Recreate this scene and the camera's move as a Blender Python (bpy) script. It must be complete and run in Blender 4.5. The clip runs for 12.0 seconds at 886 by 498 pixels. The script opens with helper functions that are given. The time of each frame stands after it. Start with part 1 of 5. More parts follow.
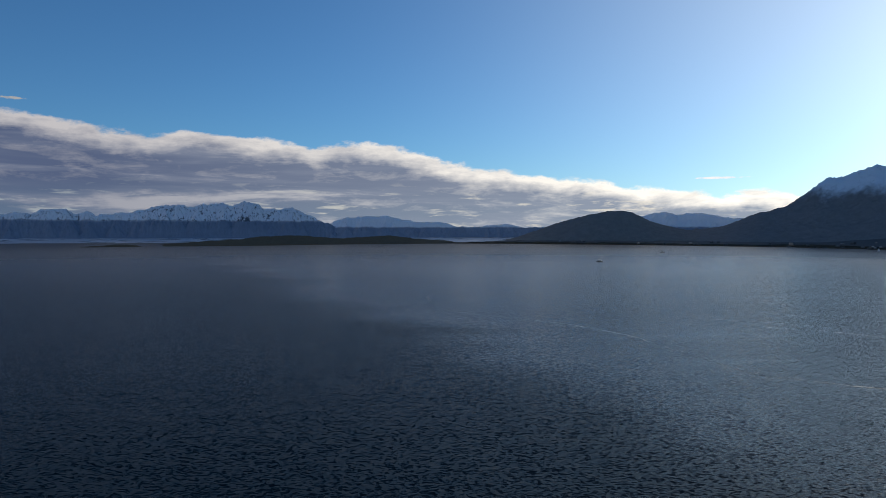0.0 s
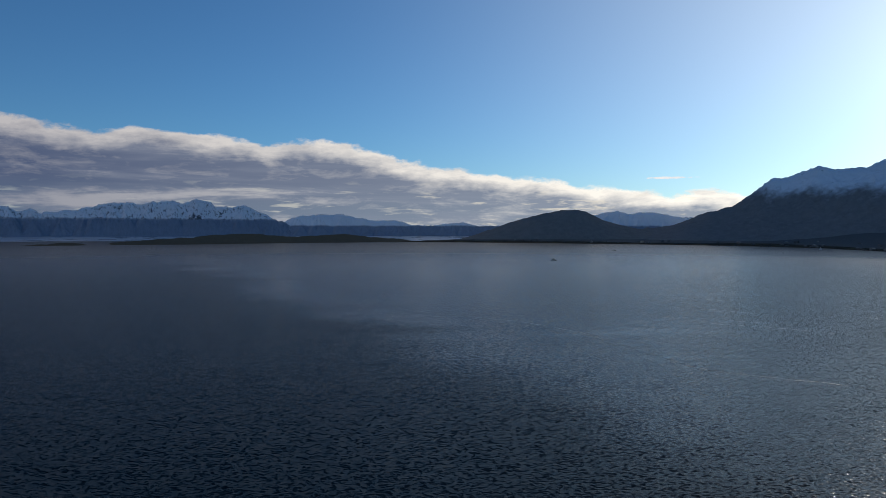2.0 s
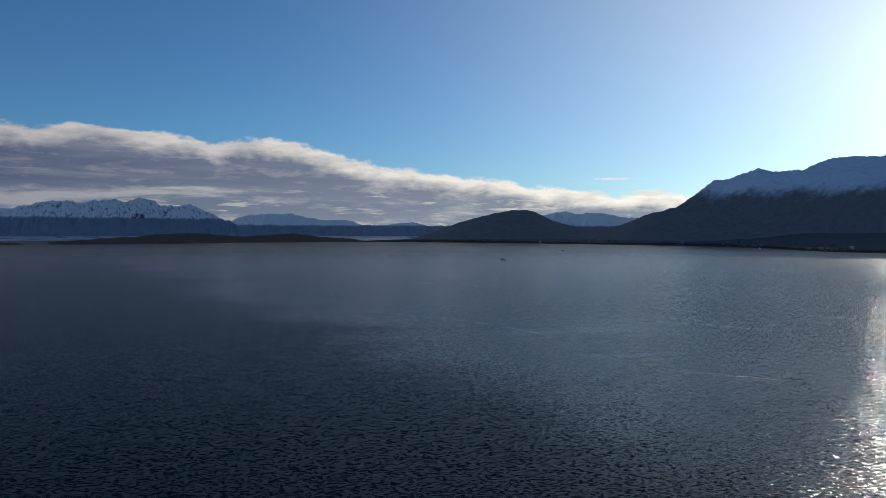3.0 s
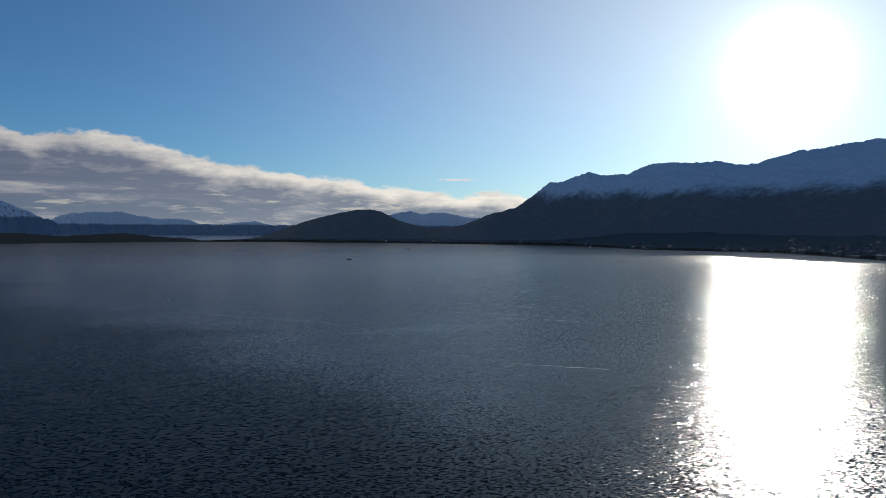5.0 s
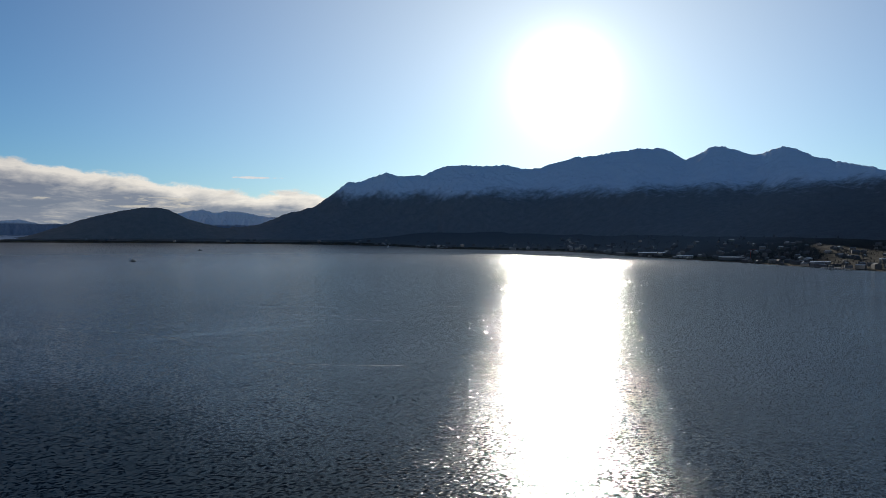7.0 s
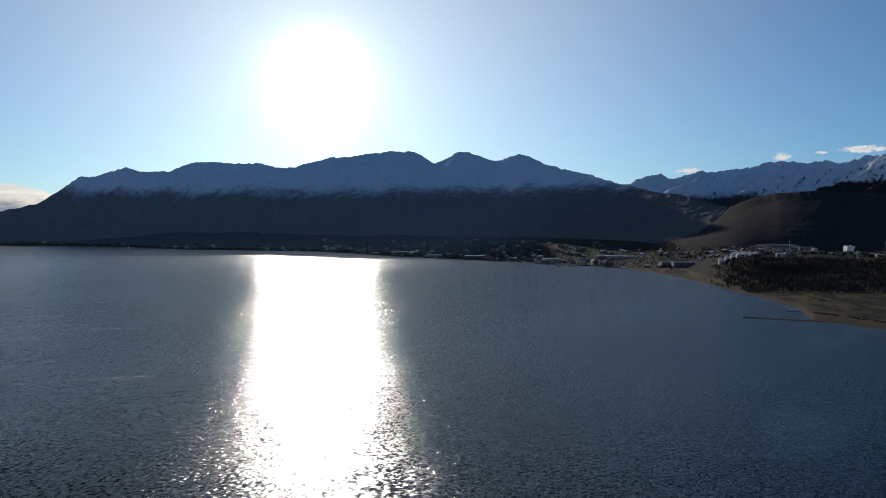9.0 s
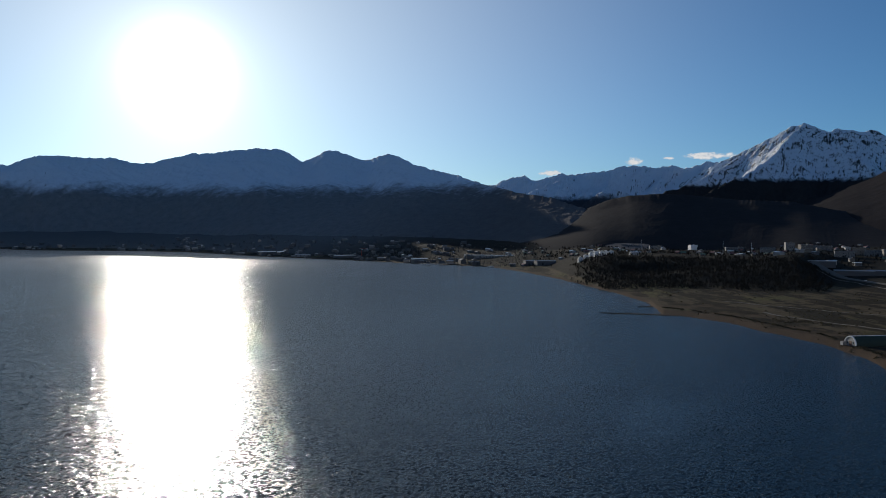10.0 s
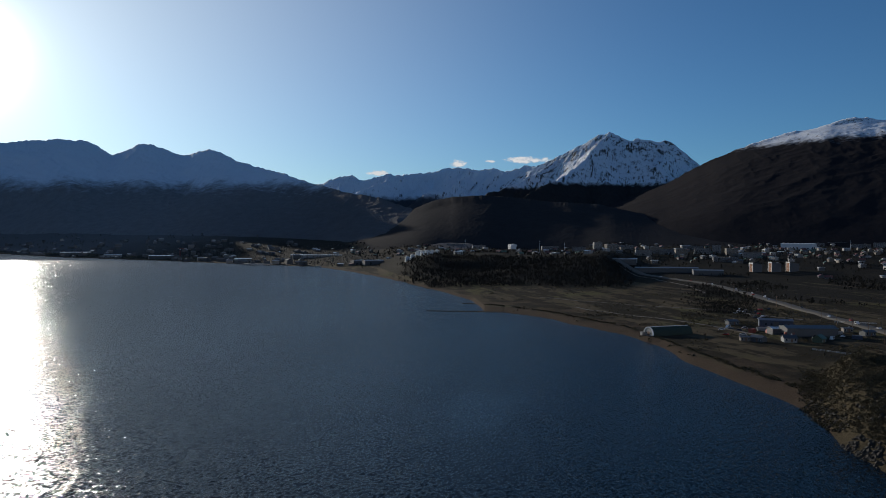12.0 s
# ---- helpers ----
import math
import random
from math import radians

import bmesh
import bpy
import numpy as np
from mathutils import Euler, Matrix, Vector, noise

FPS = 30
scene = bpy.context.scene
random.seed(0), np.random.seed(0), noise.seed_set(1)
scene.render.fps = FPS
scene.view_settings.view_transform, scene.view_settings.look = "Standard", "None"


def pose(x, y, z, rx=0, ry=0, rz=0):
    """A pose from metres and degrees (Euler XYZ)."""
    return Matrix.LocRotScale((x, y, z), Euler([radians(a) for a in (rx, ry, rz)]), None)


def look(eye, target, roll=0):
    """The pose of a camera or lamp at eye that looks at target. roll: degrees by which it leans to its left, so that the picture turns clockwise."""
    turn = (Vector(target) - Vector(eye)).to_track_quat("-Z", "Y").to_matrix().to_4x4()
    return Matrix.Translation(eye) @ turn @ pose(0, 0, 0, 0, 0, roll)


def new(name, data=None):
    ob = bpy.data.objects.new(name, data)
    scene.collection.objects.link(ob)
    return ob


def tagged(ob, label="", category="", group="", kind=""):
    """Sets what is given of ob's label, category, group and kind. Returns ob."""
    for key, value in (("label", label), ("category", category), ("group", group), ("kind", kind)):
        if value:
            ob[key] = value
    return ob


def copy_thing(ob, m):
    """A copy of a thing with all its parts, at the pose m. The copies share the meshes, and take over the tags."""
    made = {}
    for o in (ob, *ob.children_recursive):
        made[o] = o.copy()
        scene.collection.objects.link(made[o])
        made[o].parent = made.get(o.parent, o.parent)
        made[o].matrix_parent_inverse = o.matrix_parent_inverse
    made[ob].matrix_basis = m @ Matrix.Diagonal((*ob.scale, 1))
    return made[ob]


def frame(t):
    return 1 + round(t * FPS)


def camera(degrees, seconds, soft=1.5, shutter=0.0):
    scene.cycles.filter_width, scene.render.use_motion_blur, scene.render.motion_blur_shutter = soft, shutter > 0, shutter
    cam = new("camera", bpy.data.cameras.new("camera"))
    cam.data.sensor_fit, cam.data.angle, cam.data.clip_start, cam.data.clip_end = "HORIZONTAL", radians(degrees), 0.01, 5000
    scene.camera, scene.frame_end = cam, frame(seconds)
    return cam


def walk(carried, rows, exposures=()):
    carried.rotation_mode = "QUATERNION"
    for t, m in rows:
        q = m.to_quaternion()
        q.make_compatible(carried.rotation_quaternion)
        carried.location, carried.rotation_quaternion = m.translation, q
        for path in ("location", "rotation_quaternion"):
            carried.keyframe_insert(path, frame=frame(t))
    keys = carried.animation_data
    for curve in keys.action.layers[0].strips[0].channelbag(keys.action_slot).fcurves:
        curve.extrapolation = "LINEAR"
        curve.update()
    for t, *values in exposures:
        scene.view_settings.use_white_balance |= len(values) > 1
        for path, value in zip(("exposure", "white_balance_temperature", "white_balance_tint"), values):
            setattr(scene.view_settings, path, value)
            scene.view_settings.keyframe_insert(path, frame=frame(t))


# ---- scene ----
# A drone hovers over a bay and pans from the channel to the town. x right, y ahead of the first view.
EYE = 70.0
cam = camera(62.4, 12.0, soft=0.85)
PAN = [
    (0.0, 0.0, -1.2, 0.0), (0.5, -0.85, -1.25, -0.04), (1.0, -1.68, -1.27, -0.05), (1.5, -2.5, -1.3, -0.05), (2.0, -3.48, -1.31, -0.07),
    (2.5, -5.19, -1.31, -0.13), (4.5, -15.95, -1.34, -0.18), (5.0, -19.4, -1.32, -0.19), (5.5, -23.01, -1.32, -0.2), (6.0, -26.75, -1.31, -0.21),
    (6.5, -30.8, -1.31, -0.22), (7.0, -35.08, -1.29, -0.22), (9.0, -54.05, -1.21, -0.24), (9.5, -59.15, -1.2, -0.28), (10.0, -64.24, -1.19, -0.32),
    (10.5, -68.68, -1.19, -0.36), (11.0, -71.51, -1.17, -0.39), (11.5, -74.57, -1.15, -0.43), (12.0, -77.67, -1.13, -0.47)]
walk(cam, [(t, pose(0, 0, EYE, 90 + tilt, lean, turn)) for t, turn, tilt, lean in PAN], exposures=[(0.0, 0.46), (2.5, 0.27), (5.0, 0.06), (9.0, 0.05), (12.0, -0.02)])

# ---- light ----
SUN_AZ, SUN_EL = -44.4, 11.5


def heading(az, el=0.0):
    a, e = radians(az), radians(el)
    return Vector((-math.sin(a) * math.cos(e), math.cos(a) * math.cos(e), math.sin(e)))


SUN_WAY = heading(SUN_AZ, SUN_EL)
sun_lamp = new("sun", bpy.data.lights.new("sun", "SUN"))
sun_lamp.data.energy, sun_lamp.data.angle, sun_lamp.data.color = 3.4, radians(0.55), (1.0, 0.93, 0.82)
sun_lamp.matrix_world = look(SUN_WAY * 300 + Vector((0, 0, 300)), Vector((0, 0, 300)))


class Graph:
    """Short hand for wiring shader nodes."""

    def __init__(self, tree):
        self.tree = tree
        tree.nodes.clear()

    def n(self, kind, inputs=None, **props):
        node = self.tree.nodes.new(kind)
        for key, value in props.items():
            setattr(node, key, value)
        for key, value in (inputs or {}).items():
            self.put(node.inputs[key], value)
        return node

    def put(self, socket, value):
        if isinstance(value, bpy.types.NodeSocket):
            self.tree.links.new(value, socket)
        elif isinstance(value, bpy.types.Node):
            self.tree.links.new(value.outputs[0], socket)
        else:
            socket.default_value = value

    def math(self, op, a, b=0.0, c=0.0, clamp=False):
        return self.n("ShaderNodeMath", {0: a, 1: b, 2: c}, operation=op, use_clamp=clamp).outputs[0]

    def mix(self, fac, a, b):
        node = self.n("ShaderNodeMix", data_type="RGBA")
        for key, value in ((0, fac), (6, a), (7, b)):
            self.put(node.inputs[key], value if not isinstance(value, tuple) or len(value) != 3 else (*value, 1.0))
        return node.outputs[2]

    def span(self, value, a, b, c=0.0, d=1.0, smooth=True):
        return self.n("ShaderNodeMapRange", {0: value, 1: a, 2: b, 3: c, 4: d}, interpolation_type="SMOOTHSTEP" if smooth else "LINEAR").outputs[0]

    def noise(self, scale, detail=4.0, rough=0.55, vector=None, warp=0.0):
        node = self.n("ShaderNodeTexNoise", {"Scale": scale, "Detail": detail, "Roughness": rough, "Distortion": warp})
        if vector is not None:
            self.put(node.inputs["Vector"], vector)
        return node.outputs["Fac"]

    def banded(self, turn, scale):
        """Places turned first and then squeezed, for streaks that lie along a direction."""
        return self.n("ShaderNodeMapping", {"Vector": self.place((1.0, 1.0, 1.0), turn), "Scale": scale}).outputs[0]

    def place(self, scale=(1.0, 1.0, 1.0), turn=0.0):
        where = self.n("ShaderNodeNewGeometry").outputs["Position"]
        return self.n("ShaderNodeMapping", {"Vector": where, "Scale": scale, "Rotation": (0.0, 0.0, turn)}).outputs[0]


world = bpy.data.worlds.new("sky")
scene.world = world
world.use_nodes = True
g = Graph(world.node_tree)
sky = g.n("ShaderNodeTexSky", sky_type="NISHITA", sun_disc=False, sun_elevation=radians(SUN_EL), sun_rotation=radians(-SUN_AZ),
          altitude=1500.0, air_density=1.0, dust_density=0.3, ozone_density=4.0)
clear = g.n("ShaderNodeVectorMath", {0: sky, 1: (0.52, 0.72, 0.82)}, operation="MULTIPLY")
# the bright haze round the sun
ray = g.n("ShaderNodeTexCoord").outputs["Generated"]
near_sun = g.math("MAXIMUM", g.n("ShaderNodeVectorMath", {0: ray, 1: tuple(SUN_WAY)}, operation="DOT_PRODUCT").outputs["Value"], 0.0)
halo = g.math("MULTIPLY", g.math("POWER", near_sun, 900.0), 14.0)
halo = g.math("ADD", halo, g.math("MULTIPLY", g.math("POWER", near_sun, 150.0), 2.4))
halo = g.math("ADD", halo, g.math("MULTIPLY", g.math("POWER", near_sun, 35.0), 1.5))
halo = g.math("ADD", halo, g.math("MULTIPLY", g.math("POWER", near_sun, 8.0), 3.6))
hazy = g.n("ShaderNodeVectorMath", {0: (1.0, 0.97, 0.76), "Scale": halo}, operation="SCALE")
total = g.n("ShaderNodeVectorMath", {0: clear, 1: hazy}, operation="ADD")
back = g.n("ShaderNodeBackground", {"Color": total, "Strength": 0.1})
g.n("ShaderNodeOutputWorld", {"Surface": back})

# ---- shapes of the land ----


def lattice(ix, iy, seed):
    h = (ix.astype(np.int64) * 374761393 + iy.astype(np.int64) * 668265263 + seed * 1442695041) & 0x7FFFFFFF
    h = ((h ^ (h >> 13)) * 1274126177) & 0x7FFFFFFF
    return ((h ^ (h >> 16)) & 0xFFFF) / 65535.0


def value_noise(x, y, seed=0):
    ix, iy = np.floor(x), np.floor(y)
    fx, fy = x - ix, y - iy
    ux, uy = fx * fx * fx * (fx * (fx * 6 - 15) + 10), fy * fy * fy * (fy * (fy * 6 - 15) + 10)
    a, b = lattice(ix, iy, seed), lattice(ix + 1, iy, seed)
    c, d = lattice(ix, iy + 1, seed), lattice(ix + 1, iy + 1, seed)
    return (a + (b - a) * ux) * (1 - uy) + (c + (d - c) * ux) * uy


def fbm(x, y, octaves=5, seed=0, gain=0.5):
    """Noise from -1 to 1."""
    x, y = np.asarray(x, float), np.asarray(y, float)
    total, amp, norm = 0.0, 1.0, 0.0
    for k in range(octaves):
        total, norm = total + amp * (2 * value_noise(x, y, seed + 17 * k) - 1), norm + amp
        x, y, amp = 2.03 * x + 11.3, 2.03 * y + 4.7, amp * gain
    return total / norm


def ridged(x, y, octaves=5, seed=0, gain=0.5):
    """Sharp crested noise from 0 to 1."""
    x, y = np.asarray(x, float), np.asarray(y, float)
    total, amp, norm = 0.0, 1.0, 0.0
    for k in range(octaves):
        total, norm = total + amp * (1 - np.abs(2 * value_noise(x, y, seed + 31 * k) - 1)) ** 2, norm + amp
        x, y, amp = 2.07 * x + 3.1, 2.07 * y + 8.9, amp * gain
    return total / norm


def step(a, b, v):
    u = np.clip((v - a) / (b - a), 0, 1)
    return u * u * (3 - 2 * u)


def along(table, az):
    """A value that glides through a table of (azimuth, value)."""
    pts = sorted(table)
    return np.interp(az, [p[0] for p in pts], [p[1] for p in pts])


def polar(az, r):
    a = np.radians(az)
    return -np.sin(a) * r, np.cos(a) * r


def sea(r):
    """The water's height: level in the bay; the far channel is drawn in, so it climbs towards its horizon."""
    return 47.0 * np.clip((np.asarray(r, float) - 3200) / 1680, 0, 1.02) ** 2


SHORE = [(2, 4130), (-5, 4080), (-14, 3960), (-25, 3780), (-31, 3560), (-35, 3109), (-44.6, 2760), (-50, 2220), (-56, 1930), (-61.2, 1728),
         (-68, 1540), (-71.2, 1288), (-73.3, 1144), (-75.4, 996), (-77.9, 858), (-80, 760), (-81, 660), (-83, 646), (-85.6, 617), (-87.4, 578),
         (-89.8, 543), (-92, 513), (-94, 467), (-96.4, 413), (-99.6, 360), (-101.8, 336), (-104.2, 312), (-105, 297), (-107, 278), (-109, 262),
         (-113, 215), (-120, 170), (-135, 150), (-160, 160), (-180, 230)]
BACK = [(2, 4170), (-2, 4230), (-6, 4420), (-9, 4900), (-12, 6000), (-180, 6000)]


def land(az, r):
    """Ground height at an azimuth and distance from the camera."""
    az, r = np.asarray(az, float), np.asarray(r, float)
    x, y = polar(az, r)
    s = r - along(SHORE, az) - 14 * fbm(x / 60, y / 60, 3, 5) * step(200, 500, r)
    low = -2.5 + 4.3 * step(-30, 55, s) + 2.7 * step(60, 400, s) + 0.7 * fbm(x / 25, y / 25, 4, 9) * step(10, 60, s)
    cape = (4 + 3 * fbm(x / 70, y / 70, 3, 3)) * step(20, 160, s) * step(-29, -24, az)
    slope = (58 - 16 * step(-60, -72, az)) * step(0, 1300, s) * step(-25, -33, az) * step(-78, -70, az) * (1 + 0.2 * fbm(x / 150, y / 150, 3, 8))
    bluff = (28 + 8 * fbm(x / 120, y / 120, 4, 4)) * step(900, 1330, r + 70 * fbm(x / 110, y / 110, 3, 6)) * step(-72, -77, az) * step(-93, -89.5, az) * step(10, 180, s)
    terrace = 36 * step(1080, 1950, r) * step(-88, -93, az)
    upper = 40 * step(1900, 3000, r) * step(-80, -88, az)
    crag = (13 + 5 * fbm(x / 35, y / 35, 4, 12)) * step(-22, 45, s) * step(-104.2, -107.5, az + 2.0 * fbm(x / 50, y / 50, 2, 2)) * step(460, 380, r)
    rough = crag / 18 * 2.2 * fbm(x / 6, y / 6, 4, 21)
    h = low + cape + slope + bluff + terrace + upper + crag + rough
    h = h - 12 * step(-30, 40, r - along(BACK, az))
    return sea(r) + h


def ground_at(az, r, lift=0.0):
    x, y = polar(az, r)
    return Vector((float(x), float(y), float(land(az, r)) + lift))


def mesh_object(name, verts, faces, material, smooth=True):
    me = bpy.data.meshes.new(name)
    me.from_pydata(verts, [], faces)
    me.polygons.foreach_set("use_smooth", [smooth] * len(me.polygons))
    me.materials.append(material)
    me.update()
    return new(name, me)


def sheet(name, x, y, z, material):
    """A grid of heights as one mesh."""
    rows, cols = x.shape
    verts = np.stack([x, y, z], -1).reshape(-1, 3).tolist()
    i = np.arange(rows * cols).reshape(rows, cols)
    faces = np.stack([i[:-1, :-1], i[:-1, 1:], i[1:, 1:], i[1:, :-1]], -1).reshape(-1, 4)
    k, m = rows // 2, cols // 2
    turn = (x[k, m] - x[k, m - 1]) * (y[k, m] - y[k - 1, m]) - (y[k, m] - y[k, m - 1]) * (x[k, m] - x[k - 1, m])
    faces = (faces if turn > 0 else faces[:, ::-1]).tolist()
    return mesh_object(name, verts, faces, material)


def mountain(name, ridge, r_ridge, r_foot, z_foot, material, seed, spur=1.0, jag=0.004, relief=0.3, curve=1.25, cols=420, rows=80, r_back=None, sway=60.0, grain=60.0, belt=None, crown="snowy_crest", canopy=0.0, blur=1.6, tooth=0.55):
    """A range: its crest runs through (azimuth, elevation) as seen from the bay, with spurs and gullies down to its foot."""
    lo, hi = min(p[0] for p in ridge), max(p[0] for p in ridge)
    az = np.linspace(lo, hi, cols)
    crest_r = (r_ridge(az) if callable(r_ridge) else r_ridge) + sway * fbm(az * 0.25, az * 0 + seed, 3, seed)
    el = along(ridge, az)
    rough = fbm(az * 2.2, az * 0 + 3.3, 4, seed + 4) * 1.6 + ridged(az * 5.0, az * 0 + 1.7, 3, seed + 5) - 0.5
    crest = EYE + crest_r * np.tan(np.radians(el))
    reach = max(3, int(blur / (hi - lo) * cols))
    kernel = np.hanning(2 * reach + 1) / np.hanning(2 * reach + 1).sum()
    even = np.convolve(np.pad(crest, reach, mode="edge"), kernel, mode="valid")
    teeth = crest_r * jag * rough + crest - even
    crest = even
    foot = r_foot(az) if callable(r_foot) else np.full(cols, float(r_foot))
    base = z_foot(az, foot) if callable(z_foot) else np.full(cols, float(z_foot))
    base = np.convolve(np.pad(base, 40, mode="edge"), np.hanning(81) / np.hanning(81).sum(), mode="valid")
    far = r_back(az) if callable(r_back) else (r_back or crest_r + 900.0)
    v = np.concatenate([np.linspace(0, 1, rows), np.linspace(1, 2, rows // 4)[1:]])[:, None]
    front = v <= 1
    r = np.where(front, foot + (crest_r - foot) * v, crest_r + (far - crest_r) * (v - 1))
    A = np.broadcast_to(az, r.shape)
    x, y = polar(A, r)
    u = np.where(front, v, 2 - v)
    rise = u ** curve
    lane = A * spur + 0.55 * fbm(A * spur * 0.8, u * 3.0, 3, seed + 1) + 0.9 * (1 - u) * fbm(A * spur * 0.4, u * 1.5, 2, seed + 2)
    gully = ridged(lane, u * 1.6, 5, seed + 3, 0.5) - 0.5
    broad = fbm(x / 420, y / 420, 4, seed + 6)
    fine = ridged(x / grain, y / grain, 4, seed + 7) - 0.5
    height = np.maximum(crest - base, 0)
    mound = np.sin(np.pi * np.clip(u, 0, 1)) ** 0.8
    z = base + height * (rise + relief * (0.7 * gully * (0.25 + 0.75 * u) + 0.45 * broad) * mound + relief * 0.2 * fine * np.minimum(1, 6 * (1 - u)) * u)
    z = np.where(front, z, base + height * rise - (1 - u) * 30) 
    # the crest's notches run on down the slope as bent ribs
    ribs = A + (1 - u) * 1.6 * fbm(x / 260, y / 260, 3, seed + 12)
    z = z + np.interp(ribs, az, teeth) * step(tooth, 1.0, u) * (height > 5)
    if canopy:
        z = z + canopy * ridged(x / 15, y / 15, 2, seed + 9) * np.minimum(1, 8 * (1.02 - u)) * (0.5 + 0.5 * step(0, 0.1, u))
    full = sheet(name, x, y, z, material)
    if belt is None:
        return full
    return split_by_height(full, belt, crown)


def alps(name, crest, spurs, r_foot, material, seed, steep, jag=0.05, drift=0.0, every=1.3, fall=0.45, wander=12.0, grain=45.0, rough=9.0, cols=700, rows=110, back=260.0, fan=None, ribs=0.0, belt=None, crown="snowy_crest"):
    """Sharp mountains: faces fall from a crest line and from spurs that run down from it. crest and spurs hold (azimuth, elevation, distance);
    more spurs are added every so many degrees, leaning by drift degrees on their way down. ribs: the height of small ribs that run down the faces, spreading from the azimuth fan."""
    pick = random.Random(seed)

    def line_points(pts, gap):
        out = []
        for (a0, e0, r0), (a1, e1, r1) in zip(pts, pts[1:]):
            n = max(2, int(abs(a1 - a0) / gap))
            out += [(a0 + (a1 - a0) * k / n, e0 + (e1 - e0) * k / n, r0 + (r1 - r0) * k / n) for k in range(n)]
        a, e, r = np.array(out + [pts[-1]]).T
        return a, e, r

    a, e, r = line_points(crest, 0.09)
    e = e + jag * (1.3 * fbm(a * 2.6, a * 0 + 3.3, 4, seed + 4) + ridged(a * 4.2, a * 0 + 1.7, 3, seed + 5) - 0.6)
    lo, hi = a.min(), a.max()
    bones = [(*polar(a, r), EYE + r * np.tan(np.radians(e)))]
    for pts in spurs:
        b, f, q = line_points(pts, 0.12)
        bones.append((*polar(b, q), EYE + q * np.tan(np.radians(f)) + 7 * fbm(b * 3, b * 0, 3, seed + 6)))
    at = lo + 0.4
    while at < hi:
        k = int(np.argmin(np.abs(a - at)))
        near = slice(max(0, k - 6), k + 7)
        k = near.start + int(np.argmax(e[near]))
        length = (r[k] - r_foot) * pick.uniform(0.5, 1.0)
        n = max(6, int(length / 14))
        t = np.linspace(0, 1, n)
        b = a[k] + (drift + pick.uniform(-0.5, 0.5)) * t + 0.25 * fbm(t * 4, t * 0 + at, 3, seed + 8)
        q = r[k] - length * t
        z = EYE + r[k] * math.tan(radians(e[k])) - length * fall * pick.uniform(0.85, 1.2) * t ** 0.9 + 10 * fbm(t * 6, t * 0 + at, 3, seed + 9) * np.minimum(1, 6 * t) - 3
        bones.append((*polar(b, q), z))
        at += every * pick.uniform(0.6, 1.4)
    bx, by, bz = (np.concatenate([b[i] for b in bones]).astype(np.float32) for i in range(3))
    far = max(r) + back
    rr = np.concatenate([np.linspace(r_foot, min(r), rows // 2), np.linspace(min(r), max(r) + 20, rows // 2)[1:], np.linspace(max(r) + 20, far, 10)[1:]])
    A, R = np.meshgrid(np.linspace(lo, hi, cols), rr)
    x, y = polar(A, R)
    wx, wy = x + wander * fbm(x / 60, y / 60, 4, seed + 1), y + wander * fbm(x / 60, y / 60, 4, seed + 2)
    z = np.empty_like(x)
    for k in range(len(rr)):
        d = np.hypot(wx[k][:, None].astype(np.float32) - bx, wy[k][:, None].astype(np.float32) - by)
        z[k] = (bz - steep * d).max(1)
    top = np.interp(A, np.sort(a), bones[0][2][np.argsort(a)])
    z = z + rough * (ridged(x / grain, y / grain, 4, seed + 7) - 0.5) * np.clip((top - z) / 40, 0, 1)
    if ribs:
        lane = A + drift * (R - max(r)) / 500 if fan is None else fan + (A - fan) / (1 + 1.1 * (max(r) - R) / 600)
        lane = lane + 0.35 * fbm(x / 130, y / 130, 3, seed + 12)
        z = z + ribs * (ridged(lane * 2.4, R / 500, 4, seed + 13, 0.6) - 0.5) * np.clip((top - z) / 30, 0, 1)
    low = sea(R) - 4
    z = np.maximum(low, low + (z - low) * step(r_foot, r_foot + 0.3 * (min(r) - r_foot), R))
    full = sheet(name, x, y, z, material)
    return full if belt is None else split_by_height(full, belt, crown)


def split_by_height(full, belt, crown, lower="wooded_slope", sway=26.0):
    """Parts a mountain into its wooded foot and its bare top, under one empty."""
    me = full.data
    co = np.array([v.co for v in me.vertices])
    quads = np.array([p.vertices for p in me.polygons])
    mid = co[quads].mean(1)
    low = mid[:, 2] + sway * fbm(mid[:, 0] / 90, mid[:, 1] / 90, 4, 77) < belt
    turns = np.array([v.normal for v in me.vertices])
    root = new(full.name)
    names = full.name
    for part_name, pick in ((lower, low), (crown, ~low)):
        used, index = np.unique(quads[pick], return_inverse=True)
        ob = mesh_object(part_name, co[used].tolist(), index.reshape(-1, 4).tolist(), me.materials[0])
        ob.data.normals_split_custom_set_from_vertices(turns[used].tolist())
        ob.parent = root
    bpy.data.objects.remove(full)
    root.name = names
    return root


# ---- materials ----


def material(name):
    mat = bpy.data.materials.new(name)
    mat.use_nodes = True
    return mat, Graph(mat.node_tree)


def finish(g, shader):
    g.n("ShaderNodeOutputMaterial", {"Surface": shader})


